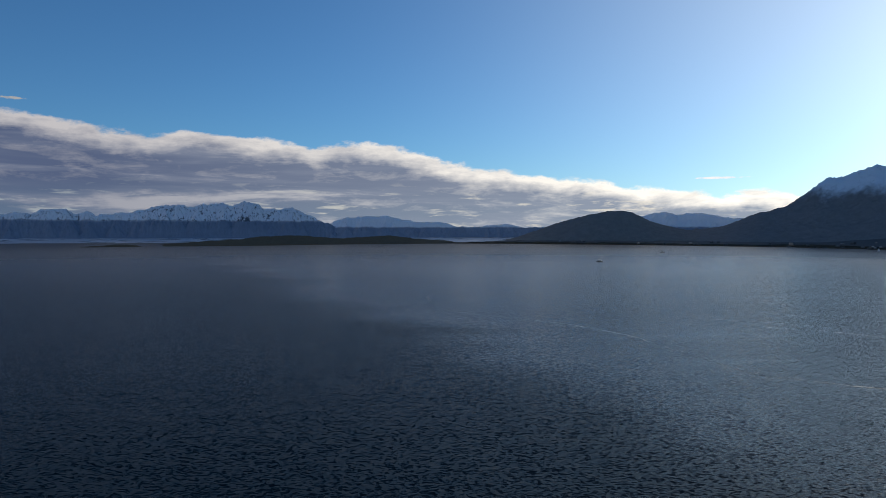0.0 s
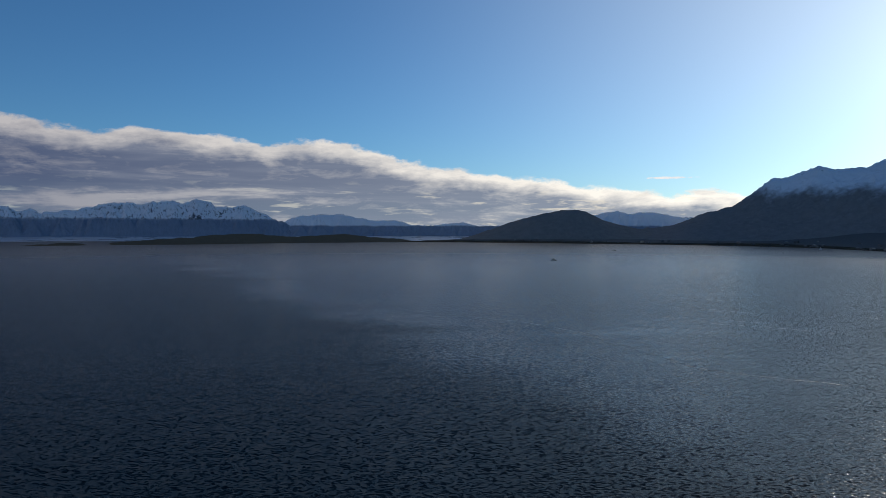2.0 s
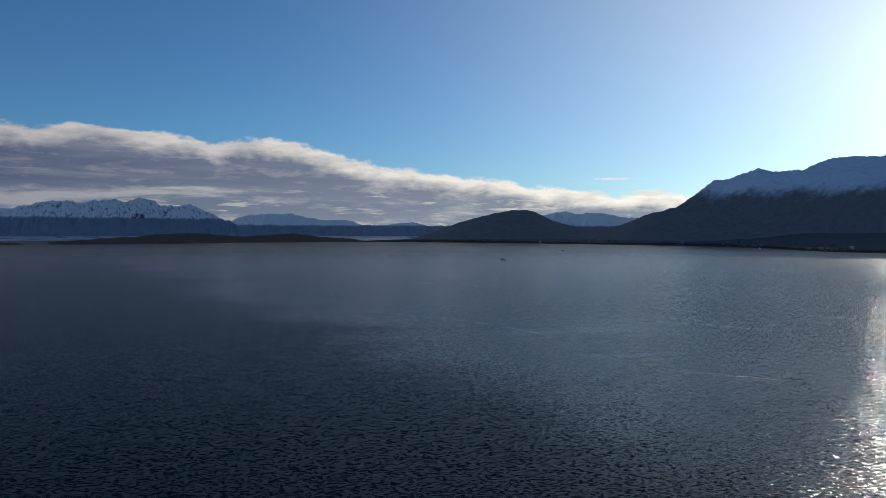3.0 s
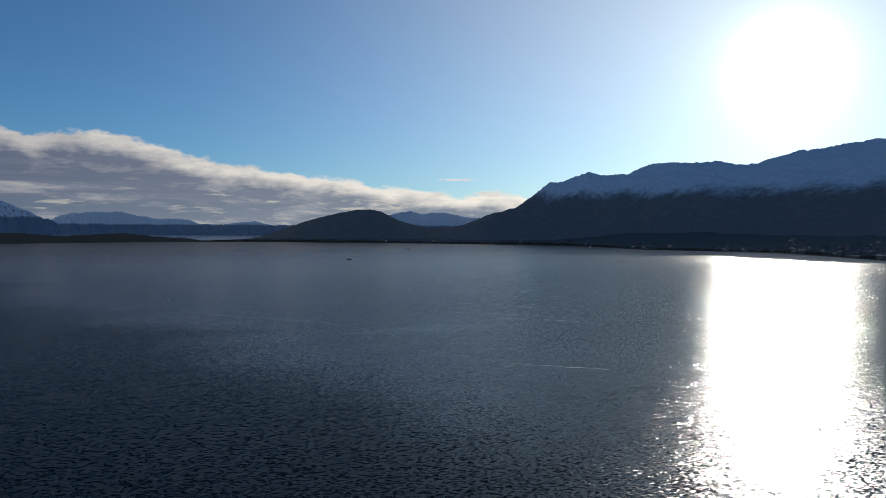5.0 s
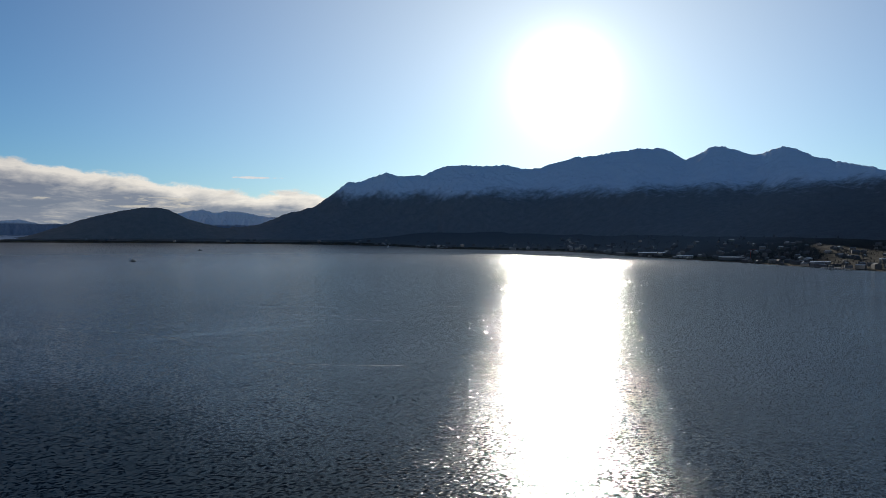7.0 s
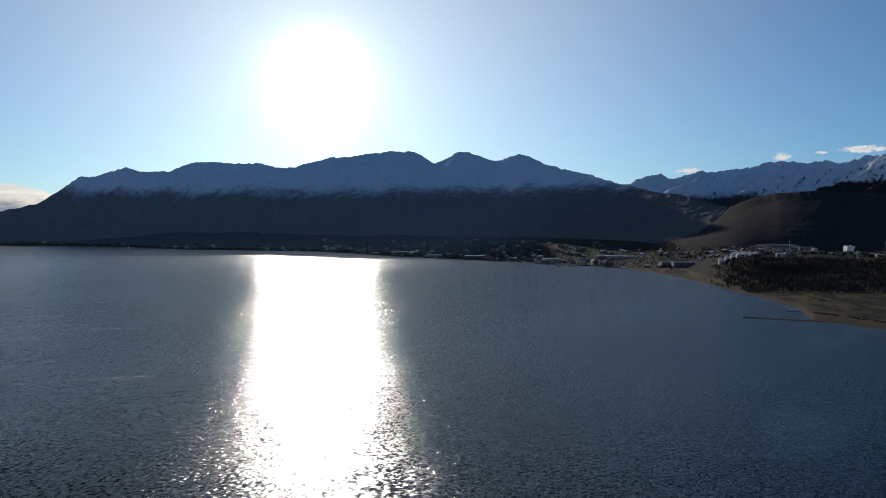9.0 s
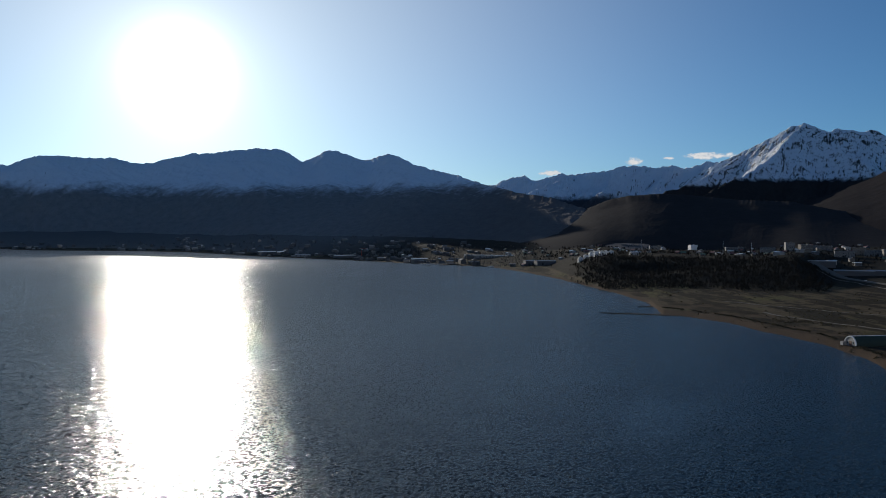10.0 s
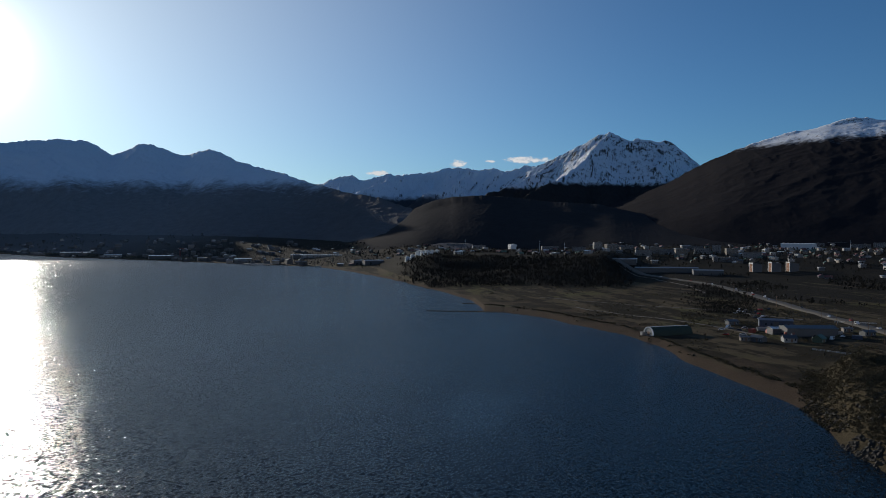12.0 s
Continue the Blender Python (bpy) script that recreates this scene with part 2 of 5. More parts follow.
def plain(name, colour, rough=0.7, metal=0.0, grain=0.15, scale=3.0, spec=0.5):
    """Paint, metal or plastic with a little dirt and grain."""
    mat, g = material(name)
    n = g.noise(scale, 6.0, 0.6, g.place())
    per = g.n("ShaderNodeObjectInfo").outputs["Random"]
    tone = g.math("ADD", g.math("MULTIPLY", n, 2 * grain), g.math("MULTIPLY", per, grain))
    dark = tuple(c * (1 - grain) for c in colour)
    light = tuple(min(1.0, c * (1 + grain)) for c in colour)
    finish(g, g.n("ShaderNodeBsdfPrincipled", {"Base Color": g.mix(tone, dark, light), "Roughness": g.span(n, 0.3, 0.7, rough * 0.8, min(1.0, rough * 1.2)),
                                               "Metallic": metal, "Specular IOR Level": spec}))
    return mat


def mountain_material(name, snow, fade, forest=(0.045, 0.05, 0.04), rock=(0.10, 0.095, 0.09), tree_line=None, streak=1.0, cover=0.55, size=1.0, depth=22.0, valley=None):
    """Forest below, bare rock and scree above the tree line, snow on what is high and not too steep."""
    mat, g = material(name)
    geo = g.n("ShaderNodeNewGeometry")
    z = g.n("ShaderNodeSeparateXYZ", {0: geo.outputs["Position"]}).outputs[2]
    up = g.n("ShaderNodeSeparateXYZ", {0: geo.outputs["Normal"]}).outputs[2]
    big = g.noise(0.006 * size, 5.0, 0.6, g.place())
    mid = g.noise(0.03 * size, 6.0, 0.6, g.place((1, 1, 0.3)))
    fine = g.noise(0.16 * size, 5.0, 0.65, g.place((1, 1, 0.35)))
    level = g.math("ADD", z, g.math("MULTIPLY", g.math("SUBTRACT", big, 0.5), fade * 3.0))
    level = g.math("ADD", level, g.math("MULTIPLY", g.math("SUBTRACT", mid, 0.5), fade * 2.0))
    high = g.span(level, snow - fade, snow + fade)
    hold = g.math("ADD", g.math("MULTIPLY", g.math("SUBTRACT", mid, 0.5), 0.9 * streak), g.math("MULTIPLY", g.math("SUBTRACT", fine, 0.5), 0.8 * streak))
    hold = g.span(g.math("ADD", up, hold), cover - 0.08, cover + 0.10)
    white = g.math("MULTIPLY", high, hold)
    line = tree_line if tree_line is not None else snow - fade
    bare = g.span(level, line - fade * 0.4, line + fade * 0.4)
    woods = g.mix(g.math("MULTIPLY", g.math("ADD", fine, mid), 0.6), tuple(c * 0.55 for c in forest), tuple(c * 1.6 for c in forest))
    # painted haze: woods go from the darker valley tone to the pale forest tone
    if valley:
        less_hazed = g.mix(g.math("MULTIPLY", g.math("ADD", fine, mid), 0.6), tuple(c * 0.55 for c in valley), tuple(c * 1.6 for c in valley))
        woods = g.mix(g.span(g.n("ShaderNodeSeparateXYZ", {0: geo.outputs["Position"]}).outputs[1], 900.0, 2000.0), less_hazed, woods)
    stone = g.mix(fine, tuple(c * 0.6 for c in rock), tuple(c * 1.5 for c in rock))
    under = g.mix(bare, woods, stone)
    ice = g.mix(fine, (0.74, 0.77, 0.82), (0.88, 0.89, 0.91))
    colour = g.mix(white, under, ice)
    rel = g.math("ADD", g.math("MULTIPLY", mid, 1.0), g.math("MULTIPLY", fine, 0.35))
    bump = g.n("ShaderNodeBump", {"Height": rel, "Strength": 0.7, "Distance": depth})
    finish(g, g.n("ShaderNodeBsdfPrincipled", {"Base Color": colour, "Roughness": 0.95, "Specular IOR Level": 0.02, "Normal": bump}))
    return mat


def water_material():
    mat, g = material("sea_water")

    def slopes(scale, stretch, turn, amount):
        """Wave slopes as a vector: two channels of a noise, level on the whole."""
        tex = g.n("ShaderNodeTexNoise", {"Vector": g.place((1.0, stretch, 1.0), turn), "Scale": scale, "Detail": 2.0, "Roughness": 0.5}).outputs["Color"]
        tilt = g.n("ShaderNodeVectorMath", {0: tex, 1: (0.5, 0.5, 0.5)}, operation="SUBTRACT")
        return g.n("ShaderNodeVectorMath", {0: tilt, 1: (amount, amount, 0.0)}, operation="MULTIPLY")

    gust = g.noise(0.0022, 4.0, 0.55, g.place((1.0, 2.4, 1.0), -0.2), 0.6)
    ruffled = g.span(gust, 0.38, 0.62)
    lines = g.noise(0.012, 3.0, 0.5, g.place((0.35, 1.6, 1.0), -0.75), 0.4)
    chop = g.n("ShaderNodeVectorMath", {0: slopes(0.68, 1.5, 0.9, 1.2), 1: slopes(2.2, 1.3, 0.4, 0.65)}, operation="ADD")
    waves = g.n("ShaderNodeVectorMath", {0: slopes(0.09, 1.7, 0.6, 0.10), 1: chop}, operation="ADD")
    force = g.math("MULTIPLY", g.span(ruffled, 0.0, 1.0, 0.92, 1.06), g.span(lines, 0.62, 0.70, 1.0, 0.72))
    waves = g.n("ShaderNodeVectorMath", {0: waves, "Scale": force}, operation="SCALE")
    level = g.n("ShaderNodeVectorMath", {0: g.n("ShaderNodeNewGeometry").outputs["Normal"], 1: waves}, operation="ADD")
    normal = g.n("ShaderNodeVectorMath", {0: level}, operation="NORMALIZE")
    # breeze patch towards the channel, fitted to the view; cut specular paints it darker
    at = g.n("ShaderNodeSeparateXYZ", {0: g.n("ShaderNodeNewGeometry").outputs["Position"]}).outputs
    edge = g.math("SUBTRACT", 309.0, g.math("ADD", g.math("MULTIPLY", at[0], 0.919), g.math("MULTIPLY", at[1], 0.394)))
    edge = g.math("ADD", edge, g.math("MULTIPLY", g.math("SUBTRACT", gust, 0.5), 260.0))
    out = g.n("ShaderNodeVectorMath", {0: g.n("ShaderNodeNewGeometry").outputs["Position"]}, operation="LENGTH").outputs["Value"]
    darkened_breeze = g.math("MULTIPLY", g.span(edge, 0.0, 170.0), g.math("MULTIPLY", g.span(out, 2600.0, 500.0), g.span(at[0], 200.0, 30.0)))
    finish(g, g.n("ShaderNodeBsdfPrincipled", {"Base Color": (0.004, 0.010, 0.015, 1), "Roughness": g.math("MULTIPLY_ADD", darkened_breeze, 0.16, g.span(out, 450.0, 2700.0, 0.10, 0.28)), "IOR": 1.333,
                                               "Specular IOR Level": g.span(darkened_breeze, 0.0, 1.0, 0.19, 0.048), "Specular Tint": (0.37, 0.465, 0.49, 1), "Normal": normal}))
    return mat


def ground_material():
    mat, g = material("shore_ground")
    geo = g.n("ShaderNodeNewGeometry")
    away = g.n("ShaderNodeVectorMath", {0: geo.outputs["Position"]}, operation="LENGTH").outputs["Value"]
    tide = g.span(away, 3200.0, 4880.0, smooth=False)
    z = g.math("SUBTRACT", g.n("ShaderNodeSeparateXYZ", {0: geo.outputs["Position"]}).outputs[2], g.math("MULTIPLY", g.math("MULTIPLY", tide, tide), 47.0))
    big = g.noise(0.010, 5.0, 0.6, g.place())
    band = g.noise(0.035, 6.0, 0.65, g.banded(-0.42, (0.2, 1.0, 1.0)), 0.4)
    mid = g.noise(0.06, 6.0, 0.65, g.place())
    fine = g.noise(0.7, 5.0, 0.7, g.place())
    grass = g.mix(mid, (0.062, 0.049, 0.031), (0.140, 0.108, 0.067))
    olive = g.mix(fine, (0.068, 0.063, 0.028), (0.130, 0.115, 0.054))
    grass = g.mix(g.span(big, 0.5, 0.62), grass, olive)
    scrub = g.mix(fine, (0.020, 0.018, 0.012), (0.050, 0.041, 0.028))
    cover = g.mix(g.span(g.math("ADD", g.math("MULTIPLY", band, 0.75), g.math("MULTIPLY", mid, 0.35)), 0.49, 0.57), grass, scrub)
    beach = g.mix(fine, (0.066, 0.046, 0.031), (0.125, 0.088, 0.058))
    sand = g.span(g.math("ADD", z, g.math("MULTIPLY", mid, 1.0)), 1.9, 2.5, 1.0, 0.0)
    colour = g.mix(sand, cover, beach)
    high = g.span(g.math("ADD", z, g.math("MULTIPLY", mid, 2.0)), 6.2, 8.4)
    woods = g.mix(fine, (0.016, 0.016, 0.013), (0.039, 0.034, 0.027))
    # bare: the woods' tone paled for haze, painted in further along the bay
    bare = g.mix(fine, (0.10, 0.095, 0.09), (0.20, 0.19, 0.175))
    bay_haze = g.span(g.n("ShaderNodeSeparateXYZ", {0: geo.outputs["Position"]}).outputs[1], 950.0, 1650.0)
    colour = g.mix(high, colour, g.mix(bay_haze, woods, bare))
    # the rocky headland under its scrub
    px, py, _ = g.n("ShaderNodeSeparateXYZ", {0: geo.outputs["Position"]}).outputs
    lee = g.math("ADD", g.math("MULTIPLY_ADD", px, 0.262, py), g.math("MULTIPLY", g.math("SUBTRACT", mid, 0.5), 24.0))
    belt = g.math("MULTIPLY", g.math("MULTIPLY", g.span(away, 800.0, 880.0), g.span(away, 1500.0, 1350.0)), g.span(g.math("ADD", py, g.math("MULTIPLY", mid, 120.0)), 0.0, -60.0))
    colour = g.mix(g.math("MULTIPLY", belt, g.span(band, 0.35, 0.5)), colour, woods)
    heath = g.mix(g.noise(0.35, 6.0, 0.7, g.place()), (0.026, 0.022, 0.014), (0.085, 0.068, 0.043))
    colour = g.mix(g.math("MULTIPLY", g.span(lee, 2.0, -10.0), g.span(away, 470.0, 430.0)), colour, heath)
    bump = g.n("ShaderNodeBump", {"Height": g.math("ADD", fine, g.math("MULTIPLY", mid, 2.0)), "Strength": 0.6, "Distance": 0.9})
    finish(g, g.n("ShaderNodeBsdfPrincipled", {"Base Color": colour, "Roughness": 0.95, "Specular IOR Level": 0.03, "Normal": bump}))
    return mat


WATER = water_material()
GROUND = ground_material()
# Both far ranges: distance haze is put into the pale blue forest and rock colours.
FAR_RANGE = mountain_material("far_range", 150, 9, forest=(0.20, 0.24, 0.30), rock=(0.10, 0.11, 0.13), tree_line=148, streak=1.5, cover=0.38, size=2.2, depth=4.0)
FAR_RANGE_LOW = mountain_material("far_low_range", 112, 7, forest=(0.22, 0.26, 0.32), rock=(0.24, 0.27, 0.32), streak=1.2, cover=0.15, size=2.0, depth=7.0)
# Hill woods are paled in their colour to stand for haze.
WOODED = mountain_material("wooded_hill", 900, 40, tree_line=800, forest=(0.21, 0.19, 0.17), depth=8.0)
# Shade among the backlit crowns is put into this dark forest colour.
DARK_WOODS = mountain_material("dark_woods", 900, 40, tree_line=800, forest=(0.030, 0.028, 0.029), depth=0.6)
# The pale forest colour carries painted haze; valley is the less hazed tone.
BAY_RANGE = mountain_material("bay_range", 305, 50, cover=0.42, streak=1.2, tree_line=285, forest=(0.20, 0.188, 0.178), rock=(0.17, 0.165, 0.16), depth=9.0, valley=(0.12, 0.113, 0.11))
VALLEY_SNOW = mountain_material("valley_snow", 290, 22, cover=0.56, streak=0.8, forest=(0.06, 0.06, 0.065), rock=(0.09, 0.09, 0.095), depth=10.0)
PYRAMID_ROCK = mountain_material("pyramid_rock", 345, 14, cover=0.65, streak=0.85, tree_line=350, rock=(0.075, 0.072, 0.07), forest=(0.034, 0.031, 0.03), size=1.5, depth=10.0)
# The near-black forest colour includes the crowns' shade on each other.
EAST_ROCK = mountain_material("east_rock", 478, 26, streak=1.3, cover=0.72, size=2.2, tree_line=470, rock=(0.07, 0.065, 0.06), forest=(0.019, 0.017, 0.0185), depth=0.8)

# ---- water and land ----
az, ring = np.meshgrid(np.linspace(0, 360, 361), np.concatenate([[0.01], np.geomspace(12, 3200, 60), np.linspace(3260, 4900, 60), [6000, 9000, 14000]]))
x, y = polar(az, ring)
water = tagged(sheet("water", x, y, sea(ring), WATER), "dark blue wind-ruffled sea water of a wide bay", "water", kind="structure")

# The bright sky's reflection is put into this pale base colour.
SKY_TINTED_WATER = plain("far_channel_water", (0.52, 0.58, 0.64), 0.3, grain=0.12, scale=0.01, spec=0.6)
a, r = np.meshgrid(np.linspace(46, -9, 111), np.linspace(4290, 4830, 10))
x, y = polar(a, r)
tagged(sheet("channel_water", x, y, sea(r) + 0.4, SKY_TINTED_WATER), "distant channel water painted pale for its sky reflection", "water", kind="structure")

cols = np.linspace(2, -180, 911)
rows = np.concatenate([np.linspace(-60, 120, 46), np.geomspace(130, 2300, 110)])
inner = along(SHORE, cols)
r = np.clip(inner[None, :] + rows[:, None], 40, 5200)
A = np.broadcast_to(cols, r.shape)
x, y = polar(A, r)
ground = tagged(sheet("ground", x, y, land(A, r), GROUND), "brown winter grassland and shingle shore sloping up to woods", "ground", kind="structure")


def thing(ob, label, category, **more):
    return tagged(ob, label, category, **more)


RIDGE_FAR = [(40, 1.3), (33, 1.5), (31.2, 1.36), (30.3, 1.56), (29.5, 1.38), (28.8, 1.66), (27.3, 1.76), (26.7, 1.46), (25.9, 1.67), (25.4, 1.35), (23, 1.62),
             (21.4, 2.05), (19.8, 2.2), (19.2, 2.0), (18.3, 2.26), (16.7, 2.32), (16, 2.12), (15.2, 2.51), (14.4, 2.31), (13.7, 1.93), (12.6, 1.89),
             (11.6, 2.07), (10.5, 1.56), (9.5, 1.04), (8.1, 0.52), (6.3, 0.05), (4, -0.3)]
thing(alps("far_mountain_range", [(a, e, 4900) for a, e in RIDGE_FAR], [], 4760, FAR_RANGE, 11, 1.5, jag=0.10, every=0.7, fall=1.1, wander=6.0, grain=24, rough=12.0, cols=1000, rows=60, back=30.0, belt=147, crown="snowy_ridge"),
      "distant jagged snow-covered mountain range with wooded foot tinted haze-blue", "mountain")
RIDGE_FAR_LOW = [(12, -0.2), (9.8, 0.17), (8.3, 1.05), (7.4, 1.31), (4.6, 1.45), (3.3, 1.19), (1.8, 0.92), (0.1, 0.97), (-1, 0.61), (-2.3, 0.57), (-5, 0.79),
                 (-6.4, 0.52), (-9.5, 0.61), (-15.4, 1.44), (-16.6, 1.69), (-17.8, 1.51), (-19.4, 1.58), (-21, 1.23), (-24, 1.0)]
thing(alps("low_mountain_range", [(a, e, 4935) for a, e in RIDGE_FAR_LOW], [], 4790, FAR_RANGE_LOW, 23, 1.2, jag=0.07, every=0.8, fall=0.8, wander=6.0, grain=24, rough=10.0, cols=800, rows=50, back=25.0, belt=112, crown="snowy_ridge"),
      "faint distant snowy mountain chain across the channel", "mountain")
RIDGE_HILL = [(-4.6, -0.5), (-5.3, -0.4), (-7.3, 0.26), (-8.8, 0.83), (-11.2, 1.43), (-12.7, 1.72), (-13.7, 1.76), (-14.5, 1.62), (-15.8, 0.97), (-17, 0.59),
              (-18.4, 0.29), (-19.8, 0.08), (-21.3, -0.25), (-23, -0.5)]
thing(mountain("wooded_hill", RIDGE_HILL, 4640, 4330, 18, WOODED, 31, spur=0.3, jag=0.0005, relief=0.08, cols=260, curve=0.8),
      "dark rounded wooded hill above a low cape", "hill")
RIDGE_BAY = [(-16, -0.6), (-17, -0.2), (-18.2, 0.25), (-19.4, 0.37), (-21, 0.53), (-21.7, 0.86), (-22.9, 1.36), (-25.1, 1.96), (-26.1, 2.6), (-27.6, 3.82),
             (-28.7, 3.91), (-30.7, 4.7), (-31.5, 4.42), (-33.4, 4.44), (-35.1, 5.14), (-36.6, 5.28), (-38.9, 5.15), (-39.9, 5.28), (-41.1, 4.97), (-42.6, 4.96),
             (-43.6, 5.38), (-45.4, 5.79), (-47.5, 6.01), (-49.9, 6.38), (-51.8, 6.33), (-52.7, 5.88), (-53.4, 5.45), (-54.3, 5.88), (-55.1, 6.34),
             (-56.1, 6.31), (-58.1, 5.63), (-60, 6.19), (-60.8, 5.91), (-62.1, 5.31), (-65.1, 4.6), (-67.8, 3.81), (-69.8, 3.28), (-72.8, 2.8), (-75.4, 1.94),
             (-77.5, 1.2), (-80, 0.4)]
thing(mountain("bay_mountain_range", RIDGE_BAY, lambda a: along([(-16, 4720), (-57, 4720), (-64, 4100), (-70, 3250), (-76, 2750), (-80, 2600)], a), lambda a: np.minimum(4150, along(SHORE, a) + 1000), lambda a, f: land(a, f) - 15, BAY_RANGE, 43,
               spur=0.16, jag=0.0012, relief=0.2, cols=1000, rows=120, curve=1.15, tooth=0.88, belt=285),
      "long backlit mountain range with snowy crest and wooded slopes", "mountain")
RIDGE_VALLEY = [(-64, 2.5), (-67, 3.4), (-68.4, 3.86), (-69.6, 4.54), (-70.1, 4.37), (-70.5, 4.64), (-71.1, 4.09), (-73.5, 4.69), (-74.5, 4.62), (-76.9, 4.86),
                (-78.7, 5.36), (-80.5, 5.06), (-81.5, 5.15), (-82.5, 4.98), (-84.1, 5.45), (-86, 5.2), (-90, 4.5)]
thing(alps("snowy_valley_range", [(a, e, 4880) for a, e in RIDGE_VALLEY], [[(-74.5, 4.5, 4860), (-72.6, 3.9, 4550), (-70.6, 3.1, 4250)], [(-79.6, 5.0, 4860), (-77.6, 3.9, 4450), (-76.2, 3.2, 4200)]],
           3900, VALLEY_SNOW, 57, 0.75, jag=0.15, drift=2.6, every=2.0, fall=0.40, wander=12.0, grain=60, rough=8.0, ribs=24.0, cols=900, back=60.0),
      "snow-covered peaks at the head of a valley", "mountain")
RIDGE_PYRAMID = [(-77, 1.5), (-80.1, 2.69), (-81.1, 3.18), (-82.7, 4.15), (-84.7, 5.28), (-86.8, 6.22), (-88.4, 6.97), (-89.3, 7.59), (-90.4, 7.91), (-91.4, 7.42),
                 (-92, 7.2), (-92.5, 7.35), (-94, 7.06), (-94.4, 7.18), (-94.9, 7.04), (-95.5, 6.36), (-96.6, 5.13), (-97.8, 4.11), (-100, 2.5)]
thing(alps("pyramid_peak", [(a, e, float(along([(-77, 4760), (-82, 4700), (-86, 4620), (-90.4, 4500), (-97, 4480), (-100, 4400)], a))) for a, e in RIDGE_PYRAMID],
           [[(-90.4, 7.8, 4495), (-89.5, 7.1, 4360), (-88.7, 5.9, 4160), (-87.1, 4.7, 3950), (-85.4, 3.85, 3780), (-83.5, 2.8, 3550)],
            [(-86.8, 6.1, 4590), (-85.2, 5.0, 4450), (-83.2, 4.0, 4280), (-81.2, 3.2, 4100)],
            [(-90.4, 7.8, 4495), (-90.9, 7.0, 4390), (-92.6, 5.9, 4220), (-95.4, 4.2, 3950), (-96.5, 3.2, 3700)],
            [(-94.4, 7.0, 4495), (-95.4, 6.0, 4380), (-96.6, 4.9, 4250), (-97.4, 3.8, 4050)],
            [(-90.2, 7.4, 4440), (-90.0, 5.9, 4200), (-90.2, 4.3, 3950), (-90.5, 3.0, 3700)]],
           3000, PYRAMID_ROCK, 61, 0.88, jag=0.08, drift=0.8, every=2.6, fall=0.55, wander=10.0, grain=60, rough=7.0, fan=-90.4, ribs=18.0, cols=1000, rows=200, back=300.0, belt=345, crown="rocky_summit"),
      "steep rocky peak streaked with snow above dark woods", "mountain")
RIDGE_EAST = [(-86, 1.0), (-92.2, 2.92), (-94.6, 3.95), (-96.6, 5.09), (-99.3, 6.28), (-100.8, 6.79), (-102.6, 7.34), (-104.4, 7.55), (-106.5, 8.15), (-107.5, 8.12),
              (-108.7, 7.84), (-114, 8.2), (-125, 7.0), (-150, 5.0)]
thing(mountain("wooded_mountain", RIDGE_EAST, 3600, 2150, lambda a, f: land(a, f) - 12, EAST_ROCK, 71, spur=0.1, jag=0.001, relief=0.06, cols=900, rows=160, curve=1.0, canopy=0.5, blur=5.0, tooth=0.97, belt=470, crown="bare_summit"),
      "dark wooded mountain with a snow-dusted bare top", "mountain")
RIDGE_FOOT = [(-60, -2.2), (-66, -1.3), (-70, -0.2), (-72.8, 0.7), (-74.4, 1.5), (-75.6, 2.1), (-76.8, 2.6), (-78.4, 2.95), (-80.7, 3.09), (-83.7, 2.88), (-85.7, 2.62), (-89.6, 2.41), (-92, 1.9), (-95, 1.3), (-99, 0.7), (-104, 0.0)]
thing(mountain("wooded_foothill", RIDGE_FOOT, 2850, 2000, lambda a, f: land(a, f) - 10, DARK_WOODS, 83, spur=0.12, jag=0.0004, relief=0.03, cols=900, rows=150, curve=0.9, r_back=3500, belt=125, crown="wooded_crest", canopy=0.5, blur=5.0, tooth=0.8),
      "long dark wooded foothill behind the town", "hill")

ISLE = mountain_material("island_scrub", 900, 40, tree_line=800, forest=(0.13, 0.105, 0.07), size=1.2, depth=9.0)
ISLE_FRONT = [(28, 3760), (22, 3820), (16, 3850), (8, 4010), (1, 4110), (-3, 4110)]


def isle_front(a):
    return along(ISLE_FRONT, a) + 12 * fbm(a * 1.5, a * 0, 3, 7)


RIDGE_ISLE = [(21.7, -0.98), (21.2, -0.80), (18.9, -0.60), (15.3, -0.40), (14, -0.2), (11.1, -0.13), (8.1, -0.36), (6.3, -0.26), (4.2, -0.14), (1.9, -0.4), (-0.3, -0.54), (-1.9, -0.74)]
thing(split_by_height(mountain("low_island", RIDGE_ISLE, lambda a: isle_front(a) + 260, isle_front, lambda a, f: sea(f) - 1, ISLE, 91, spur=0.5, jag=0.0005, relief=0.25, cols=320, rows=40,
               curve=0.75, r_back=lambda a: isle_front(a) + 480, sway=30, grain=25), 24, "scrubby_top", "rocky_shore", 8.0),
      "long low scrub-covered island in the channel", "island", group="islands")
RIDGE_ISLET = [(27, -1.04), (26.2, -0.90), (25, -0.87), (24.2, -0.78), (23.4, -0.77), (22.6, -0.86), (22.2, -1.02)]
thing(split_by_height(mountain("low_island", RIDGE_ISLET, lambda a: isle_front(a) + 50, isle_front, lambda a, f: sea(f) - 1, ISLE, 97, spur=0.5, jag=0.0003, relief=0.2, cols=100, rows=24,
               curve=0.75, r_back=lambda a: isle_front(a) + 110, sway=10, grain=25), 7, "scrubby_top", "rocky_shore", 2.0),
      "small flat rocky islet beside the long island", "island", group="islands")

# ---- clouds: a far backdrop behind the ranges ----
DOME = 4985.0


